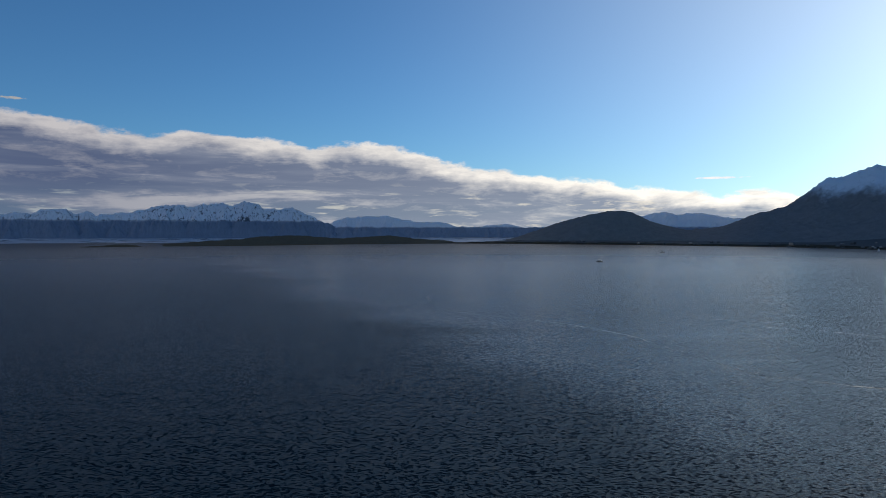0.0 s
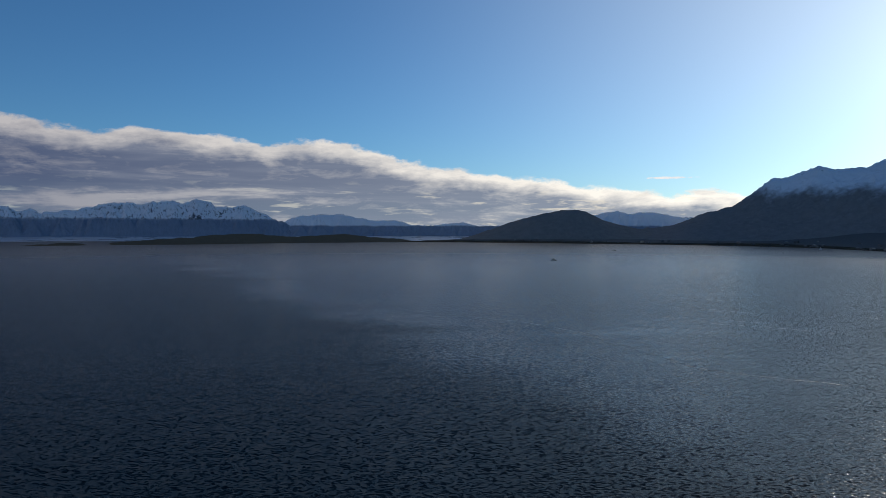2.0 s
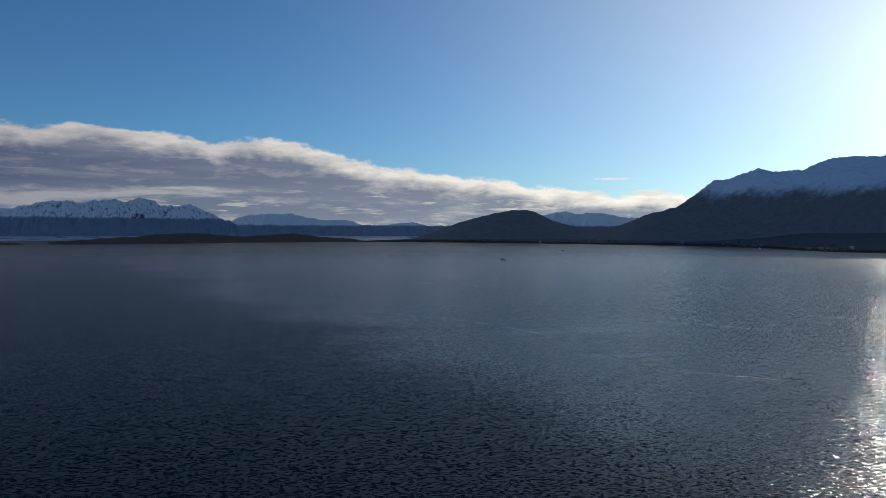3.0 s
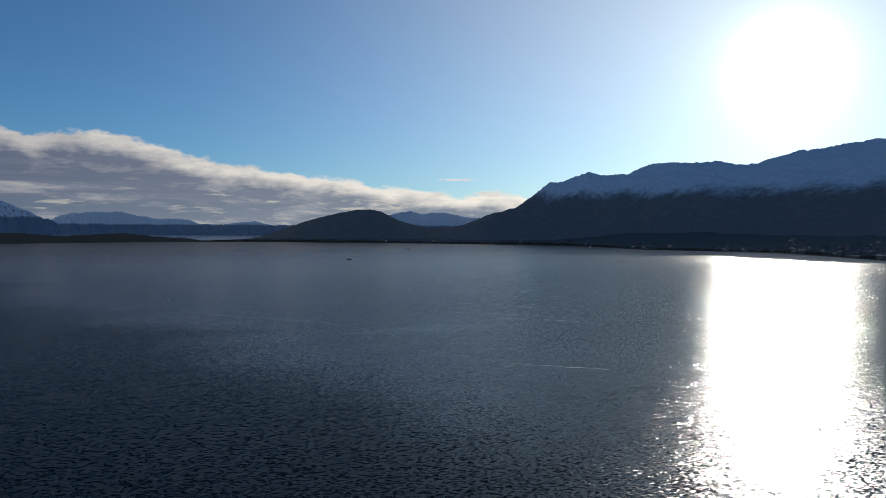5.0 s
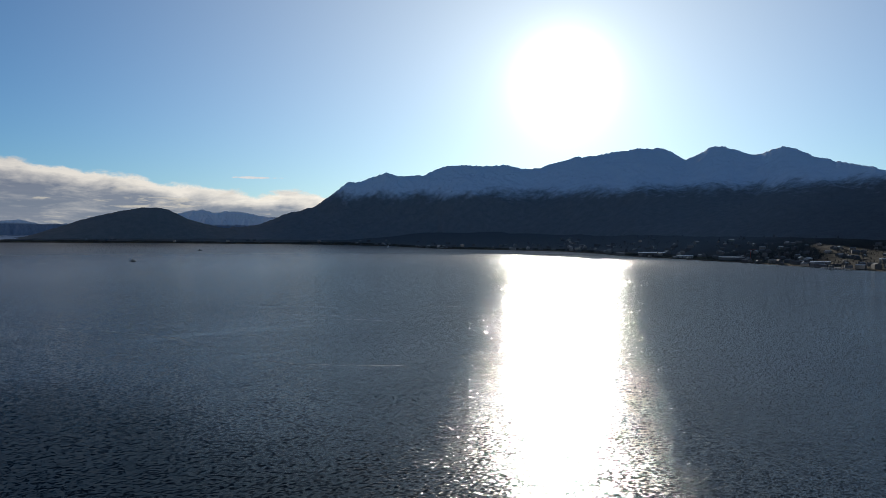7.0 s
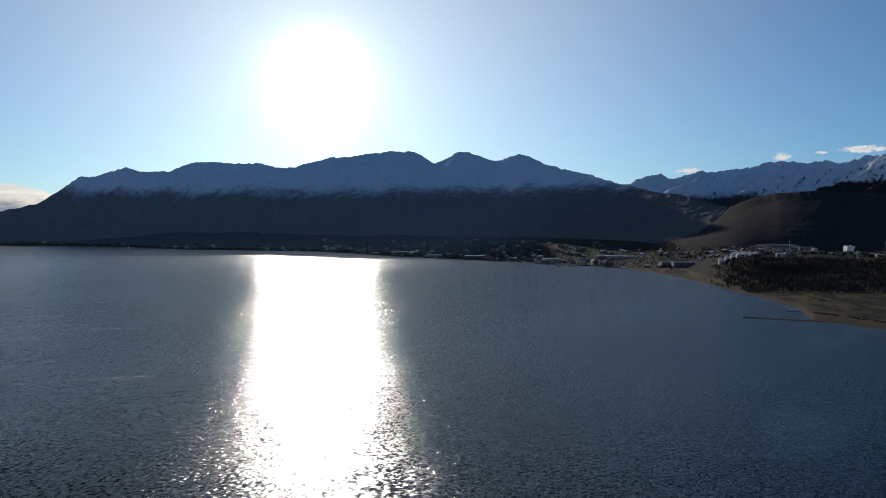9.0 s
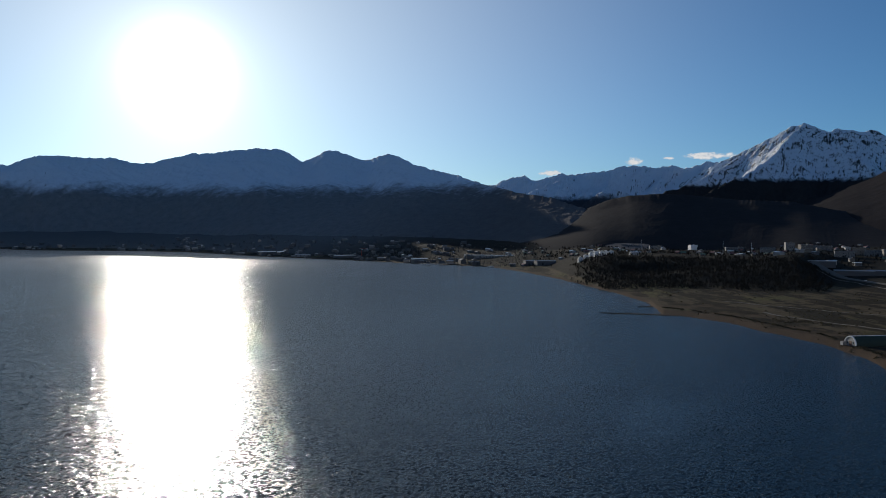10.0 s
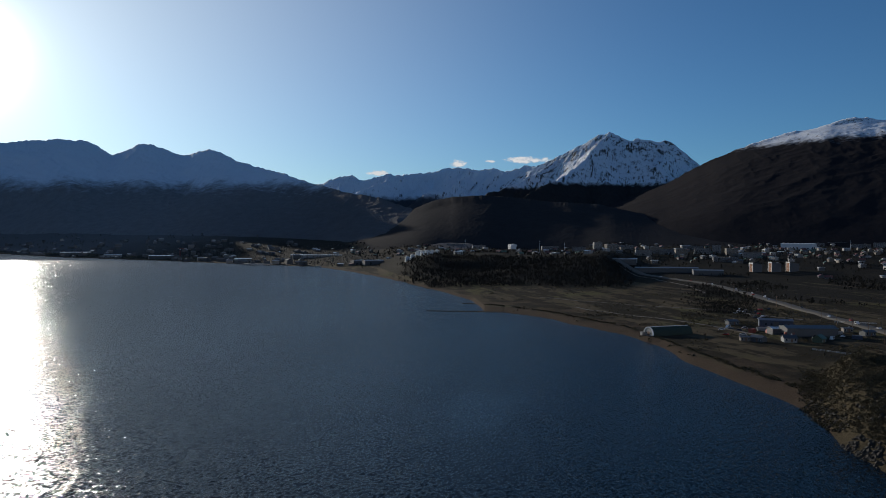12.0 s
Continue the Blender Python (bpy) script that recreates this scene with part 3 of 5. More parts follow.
def cloud_strip(name, az0, az1, el0, el1, mat, cols=60, rows=6):
    a, e = np.meshgrid(np.linspace(az0, az1, cols), np.linspace(el0, el1, rows))
    x, y = polar(a, DOME)
    return sheet(name, x, y, EYE + DOME * np.tan(np.radians(e)), mat)


def sky_angles(g):
    """Azimuth and elevation, in degrees, of the place on the backdrop."""
    axes = g.n("ShaderNodeSeparateXYZ", {0: g.n("ShaderNodeNewGeometry").outputs["Position"]}).outputs
    u = g.math("MULTIPLY", g.math("ARCTAN2", axes[0], axes[1]), -57.2958)
    v = g.math("MULTIPLY", g.math("SUBTRACT", axes[2], EYE), 57.2958 / DOME)
    return u, v


def flat(g, u, v, su, sv, shift=0.0):
    return g.n("ShaderNodeCombineXYZ", {0: g.math("MULTIPLY", u, su), 1: g.math("MULTIPLY", v, sv), 2: shift})


BANK_TOP = [(33, 8.7), (31.1, 8.45), (27.8, 8.15), (24.2, 7.48), (21.8, 7.2), (19.3, 7.78), (16.5, 7.57), (13.2, 7.25), (9.8, 6.69), (8.1, 7.29), (4.6, 6.99), (1.5, 6.35), (-0.3, 5.56),
            (-2.9, 5.15), (-5.1, 4.88), (-7.7, 4.46), (-9.9, 4.3), (-12, 4.27), (-14.1, 3.68), (-16.6, 3.55), (-19, 3.09), (-21.3, 3.04), (-23.6, 3.4), (-25.4, 3.15), (-26.5, 2.4), (-30, 1.0)]


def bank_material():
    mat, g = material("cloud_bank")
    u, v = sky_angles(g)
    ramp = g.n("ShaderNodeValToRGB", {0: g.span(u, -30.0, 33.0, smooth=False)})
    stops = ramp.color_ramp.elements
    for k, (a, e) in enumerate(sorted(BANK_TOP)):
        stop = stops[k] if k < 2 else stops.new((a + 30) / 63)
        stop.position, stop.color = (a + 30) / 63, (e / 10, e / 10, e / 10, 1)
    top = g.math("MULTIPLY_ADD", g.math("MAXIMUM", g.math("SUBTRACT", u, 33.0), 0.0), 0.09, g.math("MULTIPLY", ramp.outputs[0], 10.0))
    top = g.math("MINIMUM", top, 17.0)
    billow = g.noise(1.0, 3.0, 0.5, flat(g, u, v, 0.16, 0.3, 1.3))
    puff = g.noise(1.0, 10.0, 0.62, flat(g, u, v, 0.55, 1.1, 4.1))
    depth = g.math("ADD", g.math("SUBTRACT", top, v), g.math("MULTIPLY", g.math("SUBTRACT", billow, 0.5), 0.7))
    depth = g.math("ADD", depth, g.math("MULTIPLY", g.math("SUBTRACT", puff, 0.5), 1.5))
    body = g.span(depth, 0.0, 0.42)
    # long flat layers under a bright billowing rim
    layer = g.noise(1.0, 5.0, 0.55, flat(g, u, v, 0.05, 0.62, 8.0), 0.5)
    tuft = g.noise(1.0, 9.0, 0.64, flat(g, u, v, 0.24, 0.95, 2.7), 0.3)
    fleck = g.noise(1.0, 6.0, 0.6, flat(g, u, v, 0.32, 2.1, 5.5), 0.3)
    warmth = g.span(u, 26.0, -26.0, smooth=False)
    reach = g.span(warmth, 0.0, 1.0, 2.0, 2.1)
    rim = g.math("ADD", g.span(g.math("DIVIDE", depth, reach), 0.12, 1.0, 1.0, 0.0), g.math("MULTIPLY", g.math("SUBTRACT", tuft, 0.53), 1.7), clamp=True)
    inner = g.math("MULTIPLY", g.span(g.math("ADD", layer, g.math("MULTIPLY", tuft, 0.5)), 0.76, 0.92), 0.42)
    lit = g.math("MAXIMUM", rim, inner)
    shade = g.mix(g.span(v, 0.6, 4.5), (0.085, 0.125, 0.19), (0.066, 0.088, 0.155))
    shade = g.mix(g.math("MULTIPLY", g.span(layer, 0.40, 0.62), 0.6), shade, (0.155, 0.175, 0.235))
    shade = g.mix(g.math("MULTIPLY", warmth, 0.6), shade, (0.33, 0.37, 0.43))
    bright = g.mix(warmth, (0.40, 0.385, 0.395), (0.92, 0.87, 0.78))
    # away from the sun: unseen stretch, added and brightened to light the slopes
    unseen_fill = g.span(u, 45.0, 100.0)
    bright, shade = g.mix(unseen_fill, bright, (0.95, 0.93, 0.90)), g.mix(unseen_fill, shade, (0.62, 0.64, 0.68))
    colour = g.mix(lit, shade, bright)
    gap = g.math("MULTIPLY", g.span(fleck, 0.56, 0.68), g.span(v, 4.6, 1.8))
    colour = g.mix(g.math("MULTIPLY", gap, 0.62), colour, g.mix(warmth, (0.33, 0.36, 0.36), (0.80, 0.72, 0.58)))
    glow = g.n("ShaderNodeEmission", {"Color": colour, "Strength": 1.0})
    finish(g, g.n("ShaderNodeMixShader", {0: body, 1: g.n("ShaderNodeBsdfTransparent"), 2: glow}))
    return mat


# The bank runs on unseen behind the camera, where its glow fills the mountains.
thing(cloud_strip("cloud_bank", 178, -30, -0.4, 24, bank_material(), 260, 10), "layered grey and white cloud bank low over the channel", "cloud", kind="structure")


def tuft_material(name, az, el, wide, tall, shift, dim=1.0):
    mat, g = material(name)
    u, v = sky_angles(g)
    du, dv = g.math("DIVIDE", g.math("SUBTRACT", u, az), wide), g.math("DIVIDE", g.math("SUBTRACT", v, el), tall)
    away = g.math("ADD", g.math("MULTIPLY", du, du), g.math("MULTIPLY", dv, dv))
    puff = g.noise(1.0, 6.0, 0.62, flat(g, u, v, 1.3, 2.6, shift))
    body = g.span(g.math("ADD", g.math("SUBTRACT", 1.0, away), g.math("MULTIPLY", g.math("SUBTRACT", puff, 0.5), 3.2)), 0.1, 0.9)
    glow = g.n("ShaderNodeEmission", {"Color": g.mix(puff, (0.45, 0.5, 0.58), (0.85, 0.82, 0.78)), "Strength": dim})
    finish(g, g.n("ShaderNodeMixShader", {0: body, 1: g.n("ShaderNodeBsdfTransparent"), 2: glow}))
    return mat


for k, (a, e, wide, tall) in enumerate([(30.4, 9.15, 1.0, 0.12), (-20.5, 4.1, 2.2, 0.1), (-72.6, 4.75, 1.1, 0.25), (-78.8, 5.55, 0.8, 0.3), (-84.2, 5.85, 2.0, 0.28), (-81.3, 5.75, 0.45, 0.13)]):
    thing(cloud_strip("small_cloud", a + 2.2 * wide, a - 2.2 * wide, e - 3 * tall, e + 3 * tall, tuft_material("small_cloud", a, e, wide, tall, 3.0 + 5 * k, 0.42 if a > 0 else 1.0), 8, 3),
          "small white wisp of cloud in clear sky", "cloud", kind="structure", group="small clouds")

# ---- small builders ----


def part(name, bm, mat, parent=None, label="", smooth=False):
    me = bpy.data.meshes.new(name)
    bm.normal_update()
    bm.to_mesh(me)
    bm.free()
    if smooth:
        me.polygons.foreach_set("use_smooth", [True] * len(me.polygons))
    me.materials.append(mat)
    ob = new(name, me)
    ob.parent = parent
    return tagged(ob, label)


def box(bm, size, at=(0, 0, 0), turn=0.0, taper=1.0):
    """A box that stands on at; taper narrows its top."""
    w, d, h = size
    m = Matrix.Translation(at) @ Matrix.Rotation(turn, 4, "Z")
    low = [bm.verts.new(m @ Vector((sx * w / 2, sy * d / 2, 0))) for sx, sy in ((-1, -1), (1, -1), (1, 1), (-1, 1))]
    top = [bm.verts.new(m @ Vector((sx * w / 2 * taper, sy * d / 2 * taper, h))) for sx, sy in ((-1, -1), (1, -1), (1, 1), (-1, 1))]
    bm.faces.new(low[::-1]), bm.faces.new(top)
    for k in range(4):
        bm.faces.new((low[k], low[(k + 1) % 4], top[(k + 1) % 4], top[k]))
    return bm


def prism(bm, outline, x0, x1):
    """A solid that carries an outline of (y, z) from x0 to x1."""
    a = [bm.verts.new((x0, y, z)) for y, z in outline]
    b = [bm.verts.new((x1, y, z)) for y, z in outline]
    bm.faces.new(a[::-1]), bm.faces.new(b)
    n = len(outline)
    for k in range(n):
        bm.faces.new((a[k], a[(k + 1) % n], b[(k + 1) % n], b[k]))
    return bm


def facing(az):
    """The turn about z by which a thing's front (its -y side) looks back at the camera."""
    return radians(az)


WALL_TINTS = [plain(f"wall_paint_{n}", c, 0.8) for n, c in (("white", (0.32, 0.315, 0.30)), ("cream", (0.19, 0.165, 0.135)), ("grey", (0.12, 0.122, 0.125)),
                                                            ("brown", (0.12, 0.08, 0.06)), ("blue", (0.105, 0.11, 0.115)), ("green", (0.10, 0.13, 0.08)))]
ROOF_TINTS = [plain(f"roof_sheet_{n}", c, r, m) for n, c, r, m in (("zinc", (0.55, 0.56, 0.58), 0.32, 0.8), ("red", (0.16, 0.05, 0.04), 0.5, 0.0), ("grey", (0.09, 0.095, 0.10), 0.45, 0.2),
                                                                   ("green", (0.06, 0.12, 0.08), 0.5, 0.0), ("white", (0.8, 0.8, 0.79), 0.4, 0.0))]
GLASS = plain("window_glass", (0.03, 0.04, 0.05), 0.08, 0.0, 0.05, spec=0.9)
FRAME = plain("window_frame_paint", (0.6, 0.6, 0.58), 0.6)
DARK = plain("dark_paint", (0.03, 0.03, 0.032), 0.6)
TIMBER = plain("door_timber", (0.18, 0.10, 0.06), 0.7)
CONCRETE = plain("concrete", (0.32, 0.31, 0.29), 0.85, grain=0.25, scale=0.8)
WHITE = plain("white_gloss_paint", (0.75, 0.75, 0.74), 0.35)
ORANGE = plain("orange_brick", (0.36, 0.16, 0.08), 0.8, scale=6.0)
BLUE = plain("blue_sheet", (0.05, 0.068, 0.11), 0.5)
STEEL = plain("galvanised_steel", (0.5, 0.51, 0.52), 0.4, 0.8)
BLOCK_GREY = plain("weathered_render", (0.19, 0.19, 0.185), 0.85)
DOOR_SHEET = plain("door_sheet", (0.10, 0.10, 0.10), 0.6)
RUST = plain("red_oxide_paint", (0.32, 0.07, 0.04), 0.6)
RUBBER = plain("rubber", (0.02, 0.02, 0.02), 0.8)
ASPHALT = plain("asphalt", (0.15, 0.135, 0.115), 0.8, grain=0.3, scale=0.5, spec=0.1)
DIRT = plain("dirt_track", (0.10, 0.08, 0.06), 0.9, grain=0.3, scale=0.4)
PLASTIC_FILM = plain("green_film", (0.045, 0.065, 0.05), 0.7, spec=0.2)


def window(parent, x, y, z, w=1.1, h=1.3, side=-1):
    """A framed pane on a wall that faces -y (side -1) or +y."""
    bm = bmesh.new()
    box(bm, (w + 0.2, 0.16, 0.1), (x, y, z - 0.1)), box(bm, (w + 0.2, 0.16, 0.1), (x, y, z + h))
    box(bm, (0.1, 0.16, h), (x - w / 2 - 0.05, y, z)), box(bm, (0.1, 0.16, h), (x + w / 2 + 0.05, y, z))
    win = part("window", bm, FRAME, parent)
    part("pane", box(bmesh.new(), (w, 0.06, h), (x, y, z)), GLASS, win)
    return win


def house(w, d, h, pitch, wall, roof, chimney=True):
    """A gabled house, ridge along x, front towards -y."""
    root = new("house")
    top = h + d / 2 * math.tan(radians(pitch))
    part("wall", prism(bmesh.new(), [(-d / 2, -2.5), (d / 2, -2.5), (d / 2, h), (0, top), (-d / 2, h)], -w / 2, w / 2), wall, root)
    e, t = 0.5, 0.22
    drop = e * math.tan(radians(pitch))
    part("roof", prism(bmesh.new(), [(-d / 2 - e, h - drop + 0.02), (0, top + 0.02), (d / 2 + e, h - drop + 0.02), (d / 2 + e, h - drop + t), (0, top + t), (-d / 2 - e, h - drop + t)],
                       -w / 2 - e, w / 2 + e), roof, root)
    part("door", box(bmesh.new(), (1.0, 0.14, 2.05), (w * 0.08, -d / 2, 0.1)), TIMBER, root)
    for k in (-0.33, 0.34):
        window(root, w * k, -d / 2, 1.0)
    if h > 4:
        for k in (-0.33, 0.05, 0.34):
            window(root, w * k, -d / 2, 3.5)
    if chimney:
        part("chimney", box(bmesh.new(), (0.6, 0.6, 1.6), (w * 0.25, d * 0.12, top - 0.9)), CONCRETE, root)
    return root


def block(length, depth, floors, wall, roof, bays):
    """A flat-roofed apartment block."""
    root = new("apartment_block")
    h = floors * 2.9
    part("wall", box(bmesh.new(), (length, depth, h + 2.5), (0, 0, -2.5)), wall, root)
    bm = bmesh.new()
    box(bm, (length + 0.4, depth + 0.4, 0.5), (0, 0, h)), box(bm, (3, 3, 1.8), (length * 0.2, 0, h + 0.5))
    part("roof", bm, roof, root)
    for f in range(floors):
        for k in range(bays):
            window(root, (k + 0.5) / bays * length - length / 2, -depth / 2, f * 2.9 + 0.9, 1.5, 1.4)
    return root


def tower(floors=5):
    """A slab block with a framed brick end wall and a raked roof."""
    root = new("apartment_tower")
    h, w, d = floors * 2.9, 11.0, 17.0
    part("wall", prism(bmesh.new(), [(-d / 2, -3), (d / 2, -3), (d / 2, h - 2), (-d / 2, h + 1.5)], -w / 2, w / 2), WALL_TINTS[2], root)
    part("roof", prism(bmesh.new(), [(-d / 2 - 0.4, h + 1.6), (d / 2 + 0.4, h - 2.05), (d / 2 + 0.4, h - 1.7), (-d / 2 - 0.4, h + 1.95)], -w / 2 - 0.3, w / 2 + 0.3), ROOF_TINTS[2], root)
    part("end_wall", box(bmesh.new(), (w * 0.74, 0.5, h - 0.6), (w * 0.03, -d / 2 - 0.1, 0)), ORANGE, root, "orange brick end wall")
    bm = bmesh.new()
    box(bm, (1.0, 0.9, h + 2), (-w / 2 + 0.7, -d / 2 - 0.1, -0.5)), box(bm, (0.8, 0.9, h + 1.0), (w / 2 - 0.6, -d / 2 - 0.1, -0.5)), box(bm, (w - 1, 0.8, 1.6), (0, -d / 2 - 0.1, h - 0.4))
    part("end_frame", bm, WHITE, root, "white rendered frame")
    for f in range(floors):
        window(root, w * 0.03, -d / 2 - 0.42, f * 2.9 + 0.9, 1.2, 1.3)
    return root


def shed(name, length, depth, h, pitch, wall, roof, doors=2, lights=0):
    """A long low-pitched industrial shed, ridge along x."""
    root = new(name)
    top = h + depth / 2 * math.tan(radians(pitch))
    part("wall", prism(bmesh.new(), [(-depth / 2, -3), (depth / 2, -3), (depth / 2, h), (0, top), (-depth / 2, h)], -length / 2, length / 2), wall, root)
    e, t = 0.4, 0.3
    part("roof", prism(bmesh.new(), [(-depth / 2 - e, h), (0, top + 0.03), (depth / 2 + e, h), (depth / 2 + e, h + t), (0, top + t), (-depth / 2 - e, h + t)], -length / 2 - e, length / 2 + e), roof, root)
    for k in range(doors):
        part("roller_door", box(bmesh.new(), (3.6, 0.2, min(3.8, h - 0.6)), ((k + 0.5) / doors * length - length / 2, -depth / 2 - 0.02, 0)), DOOR_SHEET, root)
    for k in range(lights):
        part("window", box(bmesh.new(), (1.2, 0.16, 1.5), ((k + 0.5) / lights * length - length / 2 + 2.6, -depth / 2 - 0.02, 1.2)), GLASS, root)
    return root


def hangar():
    """A half-round film-covered hall with a white end wall."""
    root = new("arched_hall")
    R, L, n = 5.2, 33.0, 20
    arc = [(R * math.cos(math.pi * k / n), 0.6 + R * math.sin(math.pi * k / n)) for k in range(n + 1)]
    part("cover", prism(bmesh.new(), [(R, -1.5)] + arc + [(-R, -1.5)], -L / 2, L / 2), PLASTIC_FILM, root, "dull green covering")
    wide = [(y * 1.05, 0.6 + (z - 0.6) * 1.05) for y, z in arc]
    slim = [(y * 0.93, 0.6 + (z - 0.6) * 0.93) for y, z in arc[::-1]]
    part("end_arch", prism(bmesh.new(), wide + slim, -L / 2 - 0.5, -L / 2 + 0.3), WHITE, root, "white arched rim")
    part("end_wall", prism(bmesh.new(), [(y * 0.92, 0.6 + (z - 0.6) * 0.92) for y, z in arc] + [(-R * 0.92, -1.0), (R * 0.92, -1.0)], -L / 2 - 0.12, -L / 2 + 0.1), WALL_TINTS[0], root)
    # white strip added for the sunlight along the cover's top edge
    part("ridge_cap", box(bmesh.new(), (L, 0.7, 0.3), (0, 0, R + 0.55)), WHITE, root, "white strip for the sunlit ridge")
    part("door", box(bmesh.new(), (0.16, 2.4, 2.8), (-L / 2 - 0.16, 0, 0)), TIMBER, root)
    for k in (-2.6, 2.6):
        part("window", box(bmesh.new(), (0.14, 1.0, 1.2), (-L / 2 - 0.14, k, 1.2)), GLASS, root)
    for k in range(6):
        part("rib", prism(bmesh.new(), [(y * 1.012, 0.6 + (z - 0.6) * 1.012) for y, z in arc] + [(y * 0.995, 0.6 + (z - 0.6) * 0.995) for y, z in arc[::-1]],
                          -L / 2 + 4.5 * (k + 1), -L / 2 + 4.5 * (k + 1) + 0.15), PLASTIC_FILM, root)
    part("annex", box(bmesh.new(), (3.0, 2.6, 2.4), (-L / 2 - 1.2, R - 0.4, -0.4)), WALL_TINTS[0], root)
    return root


def car(paint, van=False):
    root = new("car")
    L, W, H = (5.0, 1.9, 2.1) if van else (4.3, 1.75, 1.45)
    side = [(-L / 2, 0.3), (L / 2, 0.3), (L / 2, 0.75), (L * 0.3, 0.88), (L * 0.18, H), (-L * (0.46 if van else 0.32), H), (-L * 0.48, 0.9)]
    bm = prism(bmesh.new(), side, -W / 2, W / 2)
    part("body", bm, paint, root)
    glass = [(L * 0.27, 0.92), (L * 0.17, H - 0.08), (-L * 0.30, H - 0.08), (-L * 0.42, 0.95)]
    part("windows", prism(bmesh.new(), glass, -W / 2 - 0.015, W / 2 + 0.015), GLASS, root, "dark car glass")
    for sx in (-1, 1):
        for sy in (-0.3, 0.31):
            bm = bmesh.new()
            bmesh.ops.create_cone(bm, cap_ends=True, segments=10, radius1=0.33, radius2=0.33, depth=0.22, matrix=Matrix.Translation((sx * (W / 2 - 0.1), sy * L, 0.33)) @ Matrix.Rotation(radians(90), 4, "Y"))
            part("wheel", bm, RUBBER, root)
    for sx in (-0.6, 0.6):
        part("headlight", box(bmesh.new(), (0.35, 0.06, 0.16), (sx, L / 2, 0.6)), GLASS, root)
    return root


def put(ob, az, r, turn=0.0, lift=0.0):
    """Stands a thing on the ground at an azimuth and distance, its front turned from the camera by turn degrees."""
    ob.matrix_basis = Matrix.Translation(ground_at(az, r, lift)) @ Matrix.Rotation(facing(az) + radians(turn), 4, "Z")
    return ob


rnd = random.Random(4)

# ---- the near shore ----
thing(put(hangar(), -94.9, 533, 38), "green arched hall with white end wall on the shore", "hall")
thing(put(shed("workshop_shed", 34, 13, 5.0, 14, WALL_TINTS[2], ROOF_TINTS[2], 3), -104.3, 556, 26), "long grey metal workshop with low roof", "shed")
thing(put(shed("workshop_shed", 23, 11, 4.6, 10, BLUE, BLUE, 1, 6), -102.2, 600, 6), "long blue sheet-metal shed", "shed")
thing(put(shed("boat_store", 12, 9, 4.0, 12, WALL_TINTS[2], ROOF_TINTS[0], 1), -102.4, 556, 25), "small grey shed with metal roof", "shed")
cabins = [house(8, 6.5, 2.8, 28, WALL_TINTS[0], ROOF_TINTS[2]), house(6, 5, 2.7, 12, WALL_TINTS[1], ROOF_TINTS[2]), house(8, 6, 2.8, 20, WALL_TINTS[4], ROOF_TINTS[2]),
          house(7, 6, 2.6, 35, WALL_TINTS[5], ROOF_TINTS[3], False)]
CABIN_LABELS = ["white house with a dark metal gable roof", "small cream house with a low dark roof", "blue-grey bungalow with a dark roof", "green cabin with a steep roof"]
CABIN_SPOTS = [(-100.2, 515, 10, 1), (-101.1, 515, -30, 2), (-103.1, 522, 20, 0), (-105.0, 528, 70, 3), (-106.7, 586, 20, 1), (-107.9, 572, 40, 2), (-109.5, 566, 0, 3), (-110.6, 530, 20, 0), (-99.3, 600, 30, 2)]
built = set()
for a, r, turn, kind in CABIN_SPOTS:
    made = copy_thing(cabins[kind], Matrix()) if kind in built else cabins[kind]
    built.add(kind)
    thing(put(made, a, r, turn), CABIN_LABELS[kind], "house", group="houses by the shore")

# ---- the road and its traffic ----
ROAD = [(-91.0, 1330), (-92.7, 1246), (-95.2, 1160), (-97.5, 1088), (-99.5, 965), (-101.4, 855), (-103.2, 768), (-105.8, 675), (-108.7, 600), (-112.5, 530), (-118, 470)]


def road_point(k):
    """A point of the smoothed road, 0 to 1."""
    f = np.linspace(0, 1, len(ROAD))
    pts = np.array([polar(a, r) for a, r in ROAD])
    k = np.clip(k, 0, 1)
    wide = np.linspace(-0.05, 0.05, 9)
    return np.array([np.mean([np.interp(np.clip(k + w * min(1, 12 * k, 12 * (1 - k)), 0, 1), f, pts[:, i]) for w in wide]) for i in (0, 1)])


def ribbon(name, points, half, lift, mat, depth=0.0, level=None):
    """A strip of ground along a line of points, draped on the land."""
    pts = np.array(points)
    way = np.gradient(pts, axis=0)
    way /= np.linalg.norm(way, axis=1)[:, None]
    side = np.stack([-way[:, 1], way[:, 0]], 1)
    lanes = np.array([-half - depth * 1.6, -half, -half * 0.4, half * 0.4, half, half + depth * 1.6])
    xy = pts[None] + lanes[:, None, None] * side[None]
    r = np.hypot(xy[..., 0], xy[..., 1])
    a = np.degrees(np.arctan2(-xy[..., 0], xy[..., 1]))
    z = land(a, r).max(0)[None] + lift + np.zeros_like(r)
    z[0] -= depth + 1.0
    z[-1] -= depth + 1.0
    return sheet(name, xy[..., 0], xy[..., 1], z, mat)


line = [road_point(k) for k in np.linspace(0, 1, 120)]
tagged(ribbon("road", line, 5.0, 0.9, ASPHALT, 1.4), "grey coast road on a low bank", "road", kind="structure")


